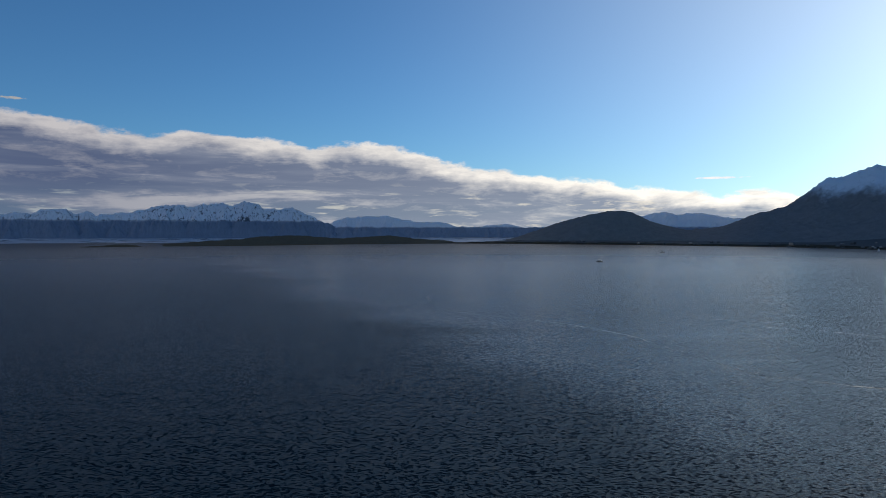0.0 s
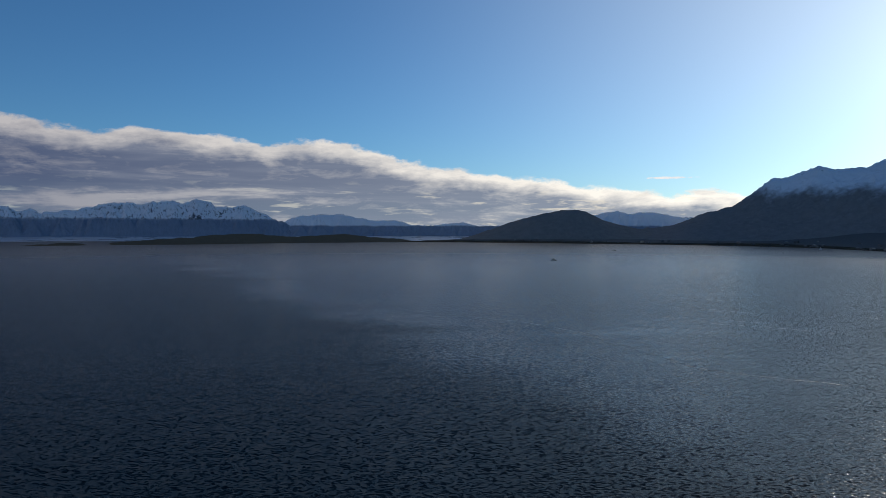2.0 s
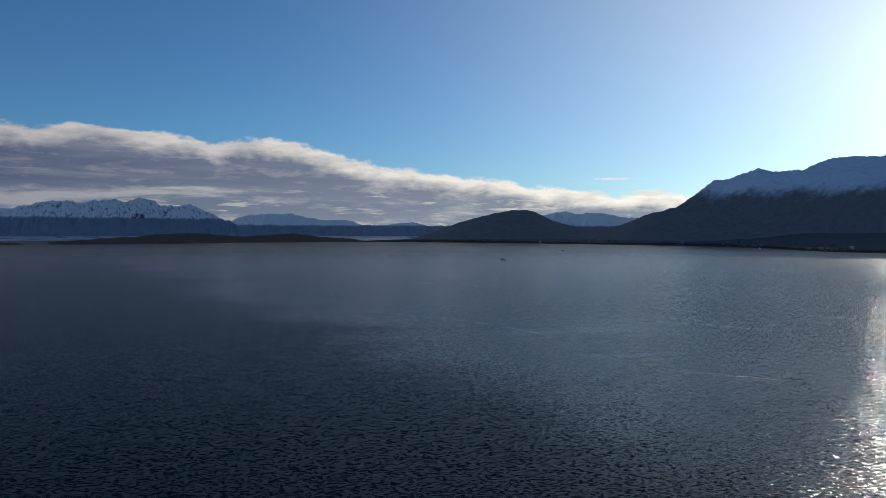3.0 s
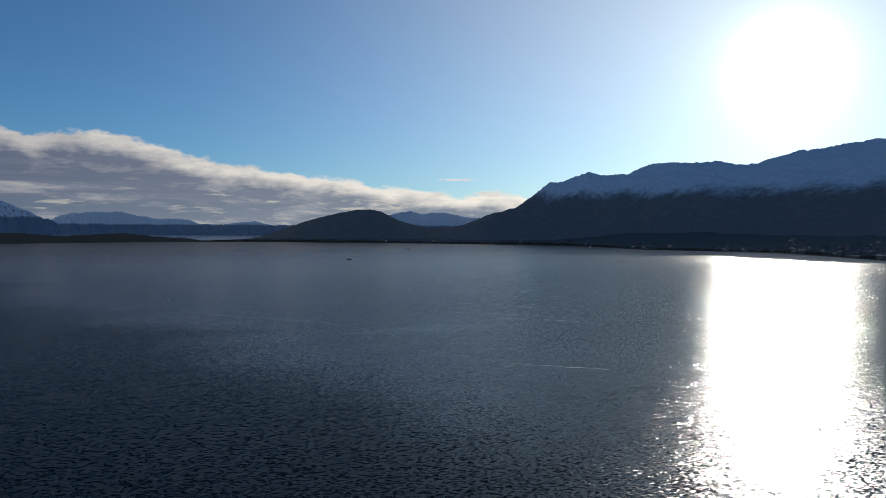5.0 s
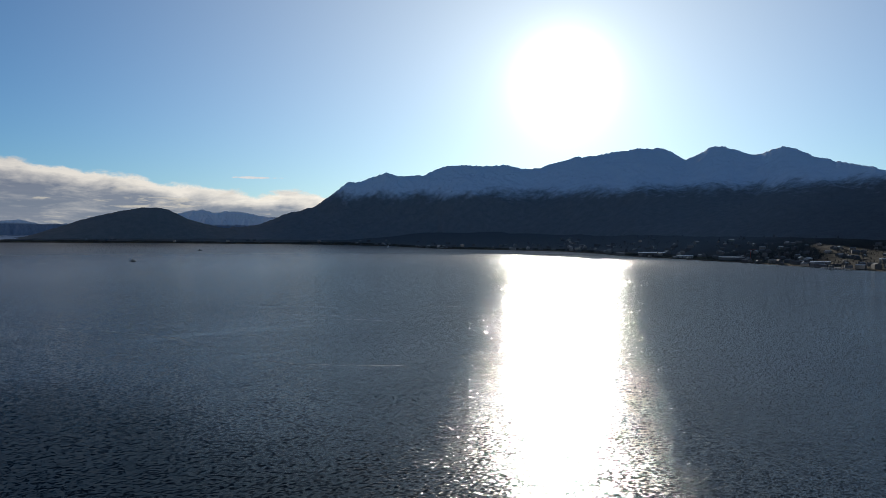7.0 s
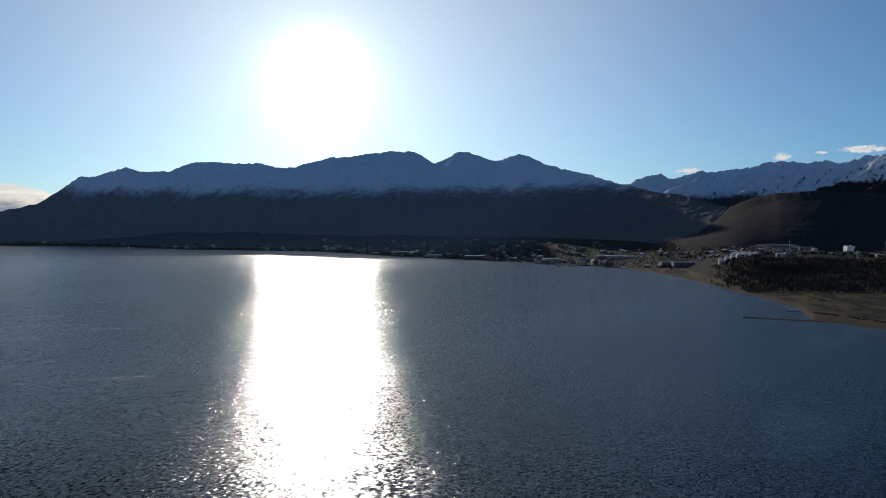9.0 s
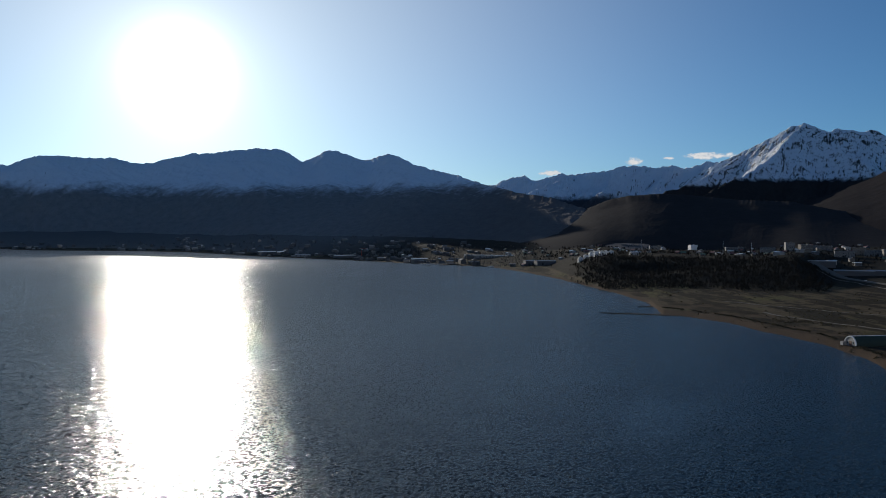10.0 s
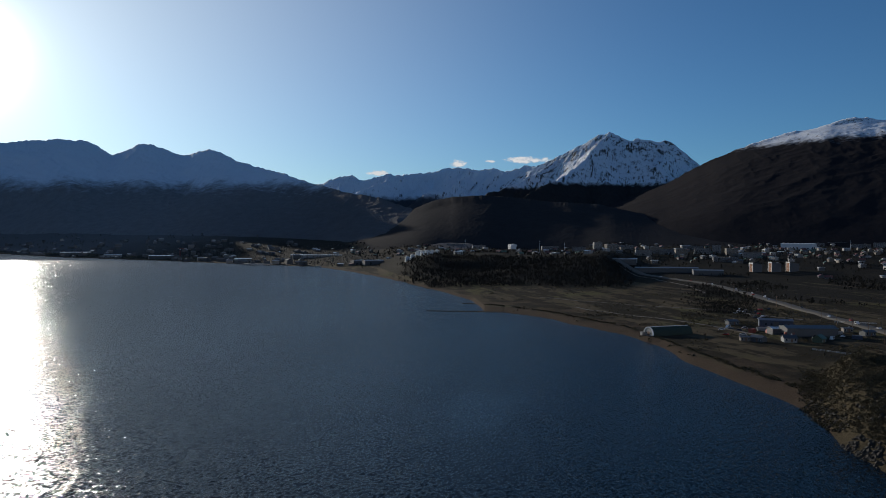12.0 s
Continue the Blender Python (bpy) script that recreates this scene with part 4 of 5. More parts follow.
def road_pose(k, off, flip=False):
    p, q = road_point(k), road_point(min(1, k + 0.004))
    d = q - p
    d = d / np.hypot(*d)
    n = np.array([-d[1], d[0]])
    c = p + n * off
    lanes = [p + n * w for w in (-5, -2, 2, 5)]
    z = max(float(land(np.degrees(np.arctan2(-w[0], w[1])), np.hypot(*w))) for w in lanes) + 0.9
    turn = math.atan2(d[1], d[0]) - math.pi / 2 + (math.pi if flip else 0)
    return Matrix.Translation((c[0], c[1], z)) @ Matrix.Rotation(turn, 4, "Z")


PAINTS = [plain(f"car_paint_{n}", c, 0.25, 0.2) for n, c in (("white", (0.75, 0.75, 0.75)), ("silver", (0.5, 0.5, 0.52)), ("red", (0.4, 0.04, 0.03)), ("dark", (0.05, 0.06, 0.08)))]
CAR_LABELS = ["white car", "silver car", "red car", "dark blue car"]
fleet = [car(p) for p in PAINTS] + [car(PAINTS[0], True)]
CAR_LABELS.append("white delivery van")
fresh = set()


def next_car(kind):
    if kind in fresh:
        return copy_thing(fleet[kind], Matrix())
    fresh.add(kind)
    return fleet[kind]


for k, f in enumerate([0.17, 0.25, 0.33, 0.40, 0.425, 0.455, 0.475, 0.50, 0.53, 0.62, 0.70, 0.735, 0.76, 0.79, 0.82, 0.85]):
    kind = (k * 2) % 5
    c = next_car(kind)
    c.matrix_basis = road_pose(f, 2.2 if k % 2 else -2.2, bool(k % 2))
    thing(c, CAR_LABELS[kind] + " on the coast road", "car", group="cars on the road")
for k in range(34):
    a, r = rnd.uniform(-106.5, -98.6), rnd.uniform(540, 590)
    if k > 22:
        a, r = rnd.uniform(-102, -99.5), rnd.uniform(640, 720)
    kind = rnd.choice([0, 1, 2, 3, 4, 0, 1])
    c = next_car(kind)
    thing(put(c, a, r, rnd.uniform(0, 180)), CAR_LABELS[kind] + " parked on the gravel yard", "car", group="parked cars")


def street_lamp():
    root = new("street_lamp")
    bm = bmesh.new()
    bmesh.ops.create_cone(bm, cap_ends=True, segments=6, radius1=0.12, radius2=0.06, depth=7, matrix=Matrix.Translation((0, 0, 3.5)))
    part("pole", bm, DARK, root)
    part("arm", box(bmesh.new(), (1.8, 0.1, 0.1), (0.85, 0, 6.9)), DARK, root)
    part("lamp_head", box(bmesh.new(), (0.7, 0.28, 0.14), (1.9, 0, 6.82)), STEEL, root)
    return root


lamp = street_lamp()
for k in range(16):
    one = lamp if k == 0 else copy_thing(lamp, Matrix())
    one.matrix_basis = road_pose(0.2 + 0.045 * k, 5.6)
    thing(one, "dark metal street lamp beside the coast road", "street lamp", group="street lamps")

# ---- tracks over the flats ----
for k, track in enumerate([[(-91.2, 1240), (-94, 1150), (-96.6, 1010), (-97.4, 900)], [(-85, 800), (-89, 760), (-94, 720), (-99, 690), (-104, 650)],
                           [(-88, 700), (-93, 640), (-98, 585), (-101, 548)], [(-97, 790), (-100, 730), (-101, 660)]]):
    f = np.linspace(0, 1, len(track))
    pts = np.array([polar(a, r) for a, r in track])
    way = [(np.interp(t, f, pts[:, 0]), np.interp(t, f, pts[:, 1])) for t in np.linspace(0, 1, 60)]
    way = [(x + 5 * float(fbm(x / 40, y / 40, 2, 3)), y + 5 * float(fbm(x / 40, y / 40, 2, 13))) for x, y in way]
    tagged(ribbon("dirt_track", way, 1.7, 0.12, DIRT), "pale dirt track across the grassy flats", "track", kind="structure")

# ---- the town ----
towers = tower()
for k, (a, r) in enumerate([(-100.85, 1330), (-102.1, 1345), (-103.25, 1360)]):
    one = towers if k == 0 else copy_thing(towers, Matrix())
    thing(put(one, a, r, -56), "grey apartment tower with an orange brick end wall", "apartment building", group="three apartment towers")

stock = [block(34, 12, 4, BLOCK_GREY, ROOF_TINTS[2], 8), block(24, 12, 5, WALL_TINTS[1], ROOF_TINTS[2], 6), block(46, 14, 3, WALL_TINTS[2], ROOF_TINTS[2], 11), block(18, 14, 6, BLOCK_GREY, ROOF_TINTS[2], 5)]
BLOCK_LABELS = ["pale grey four-storey apartment block", "cream five-storey apartment block", "long grey three-storey block with dark roof", "compact pale grey six-storey block"]
BLOCK_SPOTS = [(-93.0, 1420, 0, 10), (-93.9, 1470, 1, 0), (-94.8, 1450, 0, -8), (-95.7, 1430, 1, 14), (-97.2, 1480, 0, 5), (-98.2, 1500, 3, 0), (-99.2, 1450, 1, 20), (-91.5, 1560, 2, 10),
               (-96.5, 1600, 2, -5), (-98.8, 1330, 2, 10), (-100.6, 1400, 0, 0), (-104.6, 1900, 2, 6), (-106.0, 1950, 2, 0), (-107.4, 1880, 2, 4), (-108.6, 1900, 0, 0), (-89.6, 1480, 3, 15),
               (-90.6, 1420, 1, 30), (-88.2, 1620, 0, 0), (-86.0, 1750, 2, 12), (-80.5, 1720, 0, 8), (-78.6, 1800, 2, -6), (-110.2, 1700, 0, 10), (-112, 1650, 1, 0)]
seen = set()
for a, r, kind, turn in BLOCK_SPOTS:
    one = copy_thing(stock[kind], Matrix()) if kind in seen else stock[kind]
    seen.add(kind)
    thing(put(one, a, r * 1.14, turn), BLOCK_LABELS[kind], "apartment building", group="apartment blocks")

# an office block whose glazed face catches the sun
office = block(24, 16, 6, WHITE, ROOF_TINTS[4], 6)
office.name = "office_block"
put(office, -83.1, 1900, 0)
office.matrix_basis = Matrix.Translation(ground_at(-83.1, 1900)) @ Matrix.Rotation(radians(26.0 + 180.0), 4, "Z")
thing(office, "tall pale office block catching the low sun", "office building")

# terraced white flats stepping down to the shore
terrace = house(9, 8, 6.5, 30, WHITE, ROOF_TINTS[2], False)
for k, (a, r, turn) in enumerate([(-74.9, 1290, 60), (-75.3, 1320, 60), (-75.7, 1350, 62), (-76.1, 1330, 64), (-76.5, 1300, 60), (-76.3, 1380, 58), (-76.8, 1360, 62), (-75.9, 1400, 60), (-77.2, 1400, 60)]):
    one = terrace if k == 0 else copy_thing(terrace, Matrix())
    thing(put(one, a, r, turn + 222), "white two-storey terraced house stepping downhill", "house", group="stepped terraced houses")

thing(put(shed("long_warehouse", 128, 26, 6, 3, WALL_TINTS[0], ROOF_TINTS[4], 8), -67.9, 1850, 0), "very long white flat-roofed warehouse", "warehouse")
thing(put(shed("harbour_warehouse", 60, 24, 7, 5, WALL_TINTS[2], ROOF_TINTS[0], 5), -56.6, 2010, 8), "harbour warehouse with shiny metal roof", "warehouse", group="harbour warehouses")
thing(put(shed("harbour_warehouse", 44, 20, 6, 5, WALL_TINTS[0], ROOF_TINTS[4], 4), -53.4, 2140, -6), "white harbour warehouse near the quay", "warehouse", group="harbour warehouses")
thing(put(shed("harbour_warehouse", 80, 24, 6, 5, WALL_TINTS[2], ROOF_TINTS[0], 6), -51.0, 2330, 4), "long grey quayside warehouse with metal roof", "warehouse", group="harbour warehouses")
thing(put(shed("harbour_warehouse", 40, 18, 6, 6, WALL_TINTS[1], ROOF_TINTS[4], 3), -62.4, 1800, 0), "cream quayside warehouse with pale roof", "warehouse", group="harbour warehouses")
for a, r, L, mat in ((-93.6, 1290, 54, ROOF_TINTS[2]), (-95.6, 1300, 60, BLUE), (-97.6, 1260, 46, ROOF_TINTS[2]), (-91.6, 1350, 40, ROOF_TINTS[2])):
    thing(put(shed("industrial_hall", L, 26, 7, 6, WALL_TINTS[4], mat, 4), a, r, 6), "wide blue-grey industrial hall in the town", "hall", group="industrial halls")
for a, r, L in ((-72.2, 1500, 40), (-71.2, 1530, 34)):
    thing(put(shed("factory_hall", L, 22, 8, 8, WALL_TINTS[2], ROOF_TINTS[2], 3), a, r, 18), "dark grey factory hall above the shore", "hall", group="factory halls")

thing(put(shed("sports_hall", 74, 30, 13, 5, WHITE, ROOF_TINTS[4], 3, 9), -103.6, 1990, -14), "large white sports hall above the town", "hall")

homes = [house(10, 8, 3.0, 8, WALL_TINTS[0], ROOF_TINTS[0]), house(9, 8, 5.4, 24, WALL_TINTS[1], ROOF_TINTS[2]), house(11, 8, 3.0, 30, WALL_TINTS[4], ROOF_TINTS[1]),
         house(12, 9, 5.6, 7, WALL_TINTS[2], ROOF_TINTS[4]), house(9, 7, 3.2, 32, WALL_TINTS[3], ROOF_TINTS[3]), house(14, 10, 5.8, 10, WALL_TINTS[0], ROOF_TINTS[0])]
HOME_LABELS = ["white bungalow with a shiny metal roof", "cream two-storey house with a grey roof", "blue-grey house with a red roof", "grey two-storey house with a flat pale roof",
               "brown timber house with a green roof", "large white house with a metal roof"]
used = set()


def town(count, az0, az1, r0, r1, from_shore=False, seed=1):
    pick = random.Random(seed)
    spots = []
    tries = 0
    while len(spots) < count and tries < 6000:
        tries += 1
        a, r = pick.uniform(az1, az0), pick.uniform(r0, r1)
        if from_shore:
            r += float(along(SHORE, a))
        x, y = polar(a, r)
        if all((x - p) ** 2 + (y - q) ** 2 > 20 ** 2 for p, q in spots):
            spots.append((x, y))
            kind = pick.choice([0, 1, 2, 2, 3, 4, 4, 5])
            one = copy_thing(homes[kind], Matrix()) if kind in used else homes[kind]
            used.add(kind)
            thing(put(one, a, r, pick.choice([-60, -45, -70, -80, 25, 0])), HOME_LABELS[kind], "house", group="houses of the town")



def far_house(size, seed):
    pick = random.Random(seed)
    w, h, t = pick.uniform(1.0, 1.8), pick.uniform(0.35, 0.7), pick.uniform(0.05, 0.3)
    v = [(sx * w / 2, sy * 0.5, z) for z in (-0.25, h) for sx, sy in ((-1, -1), (1, -1), (1, 1), (-1, 1))] + [(-w / 2, 0, h + t), (w / 2, 0, h + t)]
    return v, [(0, 1, 5, 4), (1, 2, 6, 5), (2, 3, 7, 6), (3, 0, 4, 7), (4, 5, 9, 8), (6, 7, 8, 9), (5, 6, 9), (7, 4, 8)]


def far_house_material():
    mat, g = material("distant_houses")
    tone = g.n("ShaderNodeNewGeometry").outputs["Random Per Island"]
    tint = g.mix(g.math("POWER", tone, 5.0), (0.09, 0.088, 0.085), (0.32, 0.31, 0.29))
    tint = g.mix(g.math("MULTIPLY", g.noise(0.3, 4.0, 0.6, g.place()), 0.5), tint, (0.12, 0.10, 0.09))
    finish(g, g.n("ShaderNodeBsdfPrincipled", {"Base Color": tint, "Roughness": g.span(tone, 0.2, 0.9, 0.7, 0.3), "Metallic": g.span(tone, 0.75, 0.95, 0.0, 0.6)}))
    return mat


def far_town(count, az0, az1, s0, s1, seed):
    pick = random.Random(seed)
    out = []
    for k in range(count):
        a = pick.uniform(az1, az0)
        r = float(along(SHORE, a)) + s0 + (s1 - s0) * pick.random() ** 1.6
        out.append((ground_at(a, r), pick.uniform(7, 13), seed * 1000 + k))
    return out
town(36, -66, -77, 1480, 2150, False, 7)
town(44, -77, -91, 1330, 2050, False, 9)
town(130, -91, -113, 1420, 2250, False, 11)
town(6, -103.5, -111, 1220, 1400, False, 13)
town(60, -99, -113, 1480, 2000, False, 15)

# ---- trees and scrub ----
LEAVES = plain("dark_foliage", (0.03, 0.027, 0.022), 0.9, grain=0.3, scale=0.4, spec=0.03)
SCRUB = plain("dry_scrub", (0.080, 0.067, 0.042), 0.95, grain=0.5, scale=0.6, spec=0.03)
# Crowns paled to match the haze painted into the harbour slope.
HAZED_CROWNS = plain("bare_winter_crowns", (0.13, 0.12, 0.11), 0.9, grain=0.3, scale=0.4, spec=0.03)
ROCK = plain("shore_rock", (0.045, 0.041, 0.036), 0.9, grain=0.4, scale=0.7, spec=0.15)


def scatter(name, spots, shape, mat, label, category):
    """Many small shapes in one mesh: a few dozen forms, turned and scaled."""
    forms = [(np.array(v, float), f) for v, f in (shape(1.0, 500 + n) for n in range(24))]
    verts, faces, n = [], [], 0
    for p, size, seed in spots:
        v, f = forms[seed % 24]
        c, d = math.cos(seed * 1.7) * size, math.sin(seed * 1.7) * size
        w = np.stack([v[:, 0] * c - v[:, 1] * d + p[0], v[:, 0] * d + v[:, 1] * c + p[1], v[:, 2] * size + p[2]], 1)
        verts.append(w)
        faces += [tuple(i + n for i in q) for q in f]
        n += len(v)
    return thing(mesh_object(name, np.concatenate(verts).tolist(), faces, mat, False), label, category, kind="stuff")


OCTA = [(0, 2, 4), (2, 1, 4), (1, 3, 4), (3, 0, 4), (2, 0, 5), (1, 2, 5), (3, 1, 5), (0, 3, 5)]


def clump(c, rx, rz, pick):
    j = lambda: pick.uniform(0.7, 1.25)
    return [(c[0] + rx * j(), c[1], c[2]), (c[0] - rx * j(), c[1], c[2]), (c[0], c[1] + rx * j(), c[2]), (c[0], c[1] - rx * j(), c[2]), (c[0], c[1], c[2] + rz * j()), (c[0], c[1], c[2] - rz * j())]


def tree_shape(size, seed):
    pick = random.Random(seed)
    w = size * 0.035
    verts = [(-w, -w, -0.15), (w, -w, -0.15), (w, w, -0.15), (-w, w, -0.15), (0, 0, size * 0.85)]
    faces = [(0, 1, 4), (1, 2, 4), (2, 3, 4), (3, 0, 4)]
    for k in range(10):
        h = pick.uniform(0.25, 0.95)
        spread = size * 0.30 * (1.15 - h)
        a = pick.uniform(0, 6.283)
        c = (spread * math.cos(a), spread * math.sin(a), size * h)
        n = len(verts)
        verts += clump(c, size * pick.uniform(0.10, 0.18), size * pick.uniform(0.08, 0.15), pick)
        faces += [tuple(i + n for i in q) for q in OCTA]
    return verts, faces


def bush_shape(size, seed):
    """A low dome of loose leafy sprays."""
    pick = random.Random(seed)
    verts, faces = [], []
    for k in range(18):
        a, lift, out = pick.uniform(0, 6.283), pick.uniform(0.0, 0.75), pick.uniform(0.1, 0.85)
        c = Vector((out * math.cos(a), out * math.sin(a), lift * (1.05 - out * 0.8))) * size
        d, e = Vector((pick.uniform(-1, 1), pick.uniform(-1, 1), pick.uniform(-0.2, 1))).normalized(), Vector((pick.uniform(-1, 1), pick.uniform(-1, 1), pick.uniform(-0.6, 0.6))).normalized()
        n = len(verts)
        verts += [tuple(c - e * size * 0.22), tuple(c + e * size * 0.22), tuple(c + d * size * 0.42), tuple(c - d * size * 0.2 + e * size * 0.05)]
        faces += [(n, n + 1, n + 2), (n + 1, n, n + 3)]
    return verts, faces


def rock_shape(size, seed):
    pick = random.Random(seed)
    return clump((0, 0, 0), size, size * 0.7, pick), OCTA


def grow(count, az0, az1, r0, r1, lo, hi, seed, patch=0.0, scale=60.0, lift=0.0, dry=22.0):
    """Spots on the land, in patches, thinning out at the edges and clear of the road and the beach."""
    pick = np.random.RandomState(seed)
    a, r, size, luck = pick.uniform(az1, az0, count), pick.uniform(r0, r1, count), pick.uniform(lo, hi, count), pick.uniform(0, 1, count)
    x, y = polar(a, r)
    edge = np.minimum(np.minimum(az0 - a, a - az1), np.minimum((r - r0) / 25, (r1 - r) / 25))
    keep = (luck < edge / 1.6) & (np.abs(r - along(ROAD, a)) > 45) & (r > along(SHORE, a) + dry) & (fbm(x / scale, y / scale, 3, seed) > patch)
    z = land(a, r) + lift
    return [((x[k], y[k], z[k]), size[k], seed * 7 + int(k)) for k in np.nonzero(keep)[0]]


def beach_line(count, az0, az1, seed):
    """Dry scrub in a ragged line along the top of the beach."""
    pick = np.random.RandomState(seed)
    a = pick.uniform(az1, az0, count)
    r = along(SHORE, a) + 54 + 6 * fbm(a * 1.3, a * 0, 3, 3) + pick.normal(0, 4.0, count) * (0.6 + 0.6 * fbm(a * 2.1, a * 0 + 4, 3, 5))
    keep = fbm(a * 2.5, a * 0 + 7, 3, 9) > -0.35
    x, y = polar(a, r)
    z = land(a, r)
    return [((x[k], y[k], z[k]), float(pick.uniform(0.4, 1.1)), seed * 7 + int(k)) for k in np.nonzero(keep)[0]]


scatter("distant_houses", far_town(18, -9, -27, 60, 260, 2) + far_town(60, -28, -46, 30, 420, 3) + far_town(190, -44, -67, 30, 760, 5), far_house, far_house_material(),
        "distant pale and dark houses of the harbour town", "houses")
scatter("bluff_woods", grow(6000, -74.0, -92.5, 930, 1420, 2.5, 6.0, 31, -0.6), tree_shape, LEAVES, "dark dense woods on the bluff above the flats", "woods")
scatter("town_trees", grow(3000, -70, -114, 1350, 2300, 4, 8, 33, -0.1), tree_shape, LEAVES, "dark scattered trees between the houses", "trees")
scatter("valley_woods", grow(2600, -96, -114, 800, 1300, 2.5, 5, 35, -0.05, 90) + grow(900, -95.5, -102.5, 730, 1000, 1.2, 2.8, 47, -0.15, 60) + grow(1600, -96.6, -101.2, 640, 810, 1.0, 2.4, 55, -0.5, 50), tree_shape, LEAVES, "dark belt of woods behind the coast road", "woods")
scatter("slope_trees", grow(700, -30, -66, 2000, 3400, 6, 11, 37, 0.0, 120) + grow(1500, -56, -72, 1480, 2250, 3, 6, 49, -0.4, 80), tree_shape, HAZED_CROWNS, "haze-paled grey trees on the slope above the harbour", "trees")
scatter("flats_scrub", grow(2600, -80, -112, 420, 1000, 0.6, 1.7, 39, 0.12, 45) + grow(260, -104.0, -113, 470, 610, 1.2, 2.4, 45, 0.05, 30) + beach_line(2600, -81, -105, 51) + grow(3000, -88, -104, 560, 760, 0.6, 1.6, 53, 0.05, 40), bush_shape, SCRUB, "low dark scrub on the grassy flats", "scrub")
scatter("shore_scrub", grow(20000, -103.6, -116, 215, 425, 0.35, 1.3, 41, -0.55, 25, dry=8.0), bush_shape, SCRUB, "dark scrub covering the rocky headland", "scrub")
scatter("shore_rocks", [s for s in grow(9000, -103.6, -115, 205, 345, 0.3, 1.2, 43, -0.5, 20, dry=-9.0) if s[0][2] < 4.5 or s[2] % 9 == 0], rock_shape, ROCK, "grey boulders along the headland shore", "rocks")

# ---- sandbars ----
for a0, r0, a1, r1, wide in ((-76.4, 668, -83.0, 668, 6.0), (-79.2, 742, -83.5, 745, 9.0)):
    p, q = np.array(polar(a0, r0)), np.array(polar(a1, r1))
    t, w = np.meshgrid(np.linspace(0, 1, 50), np.linspace(-1, 1, 13))
    d = (q - p) / np.hypot(*(q - p))
    n = np.array([-d[1], d[0]])
    half = wide * (0.15 + t ** 0.7) * (1 + 0.3 * fbm(t * 9, t * 0, 3, 5))
    x, y = p[0] + (q - p)[0] * t + n[0] * w * half, p[1] + (q - p)[1] * t + n[1] * w * half
    tagged(sheet("sandbar", x, y, 0.9 * (1 - w * w) - 0.35, GROUND), "low muddy sandbar at the river mouth", "sandbar", kind="structure")

# ---- boats ----


def launch(L=17.0):
    root = new("passenger_boat")
    bm = bmesh.new()
    n = 12
    rings = []
    for k in range(n + 1):
        f = k / n
        half = 2.6 * min(1.0, 1.6 * (1 - f) ** 0.6 + 0.02) if f > 0.55 else 2.6
        y = (f - 0.5) * L
        deck = 1.5 + 0.9 * max(0, f - 0.5) ** 1.5 * 2
        rings.append([bm.verts.new((s * half * m, y, z)) for s, m, z in ((-1, 1, deck), (-1, 0.85, -0.6), (1, 0.85, -0.6), (1, 1, deck))])
    for a, b in zip(rings, rings[1:]):
        for k in range(4):
            bm.faces.new((a[k], a[(k + 1) % 4], b[(k + 1) % 4], b[k]))
    bm.faces.new(rings[0]), bm.faces.new(rings[-1][::-1])
    part("hull", bm, DARK, root)
    part("cabin", box(bmesh.new(), (4.2, L * 0.5, 2.3), (0, -L * 0.06, 1.5), 0, 0.94), WALL_TINTS[0], root, "white cabin")
    part("wheelhouse", box(bmesh.new(), (3.0, L * 0.18, 1.9), (0, L * 0.05, 3.8), 0, 0.85), WALL_TINTS[0], root)
    part("window_band", box(bmesh.new(), (4.25, L * 0.44, 0.8), (0, -L * 0.06, 2.4), 0, 0.99), GLASS, root)
    bm = bmesh.new()
    bmesh.ops.create_cone(bm, cap_ends=True, segments=6, radius1=0.08, radius2=0.03, depth=4, matrix=Matrix.Translation((0, 0, 7.2)))
    part("mast", bm, STEEL, root)
    return root


boat = launch()
for k, (a, r, turn) in enumerate([(-12.1, 1849, 75), (-16.7, 2840, 80)]):
    one = boat if k == 0 else copy_thing(boat, Matrix())
    x, y = polar(a, r)
    one.matrix_basis = Matrix.Translation((x, y, float(sea(r)))) @ Matrix.Rotation(facing(a) + radians(turn), 4, "Z")
    thing(one, "dark-hulled passenger boat with white cabin under way", "boat", group="passenger boats")


def sailboat():
    root = new("sailboat")
    bm = bmesh.new()
    prism(bm, [(-5, 1.2), (-4.2, -0.4), (4.0, -0.4), (6, 1.4)], -1.3, 1.3)
    part("hull", bm, WHITE, root)
    bm = bmesh.new()
    bmesh.ops.create_cone(bm, cap_ends=True, segments=6, radius1=0.12, radius2=0.06, depth=15, matrix=Matrix.Translation((0, 0.8, 8.5)))
    part("mast", bm, STEEL, root)
    part("mainsail", prism(bmesh.new(), [(-4.4, 2.4), (0.6, 2.4), (0.6, 15.4)], -0.06, 0.06), WHITE, root, "white mainsail")
    part("jib", prism(bmesh.new(), [(1.2, 1.9), (5.6, 1.6), (1.0, 13.0)], -0.06, 0.06), WHITE, root)
    return root


sail = sailboat()
x, y = polar(-30.8, 3300)
sail.matrix_basis = Matrix.Translation((x, y, float(sea(3300)))) @ Matrix.Rotation(facing(-30.8) + radians(70), 4, "Z")
thing(sail, "small white sailing boat with sails set", "boat")


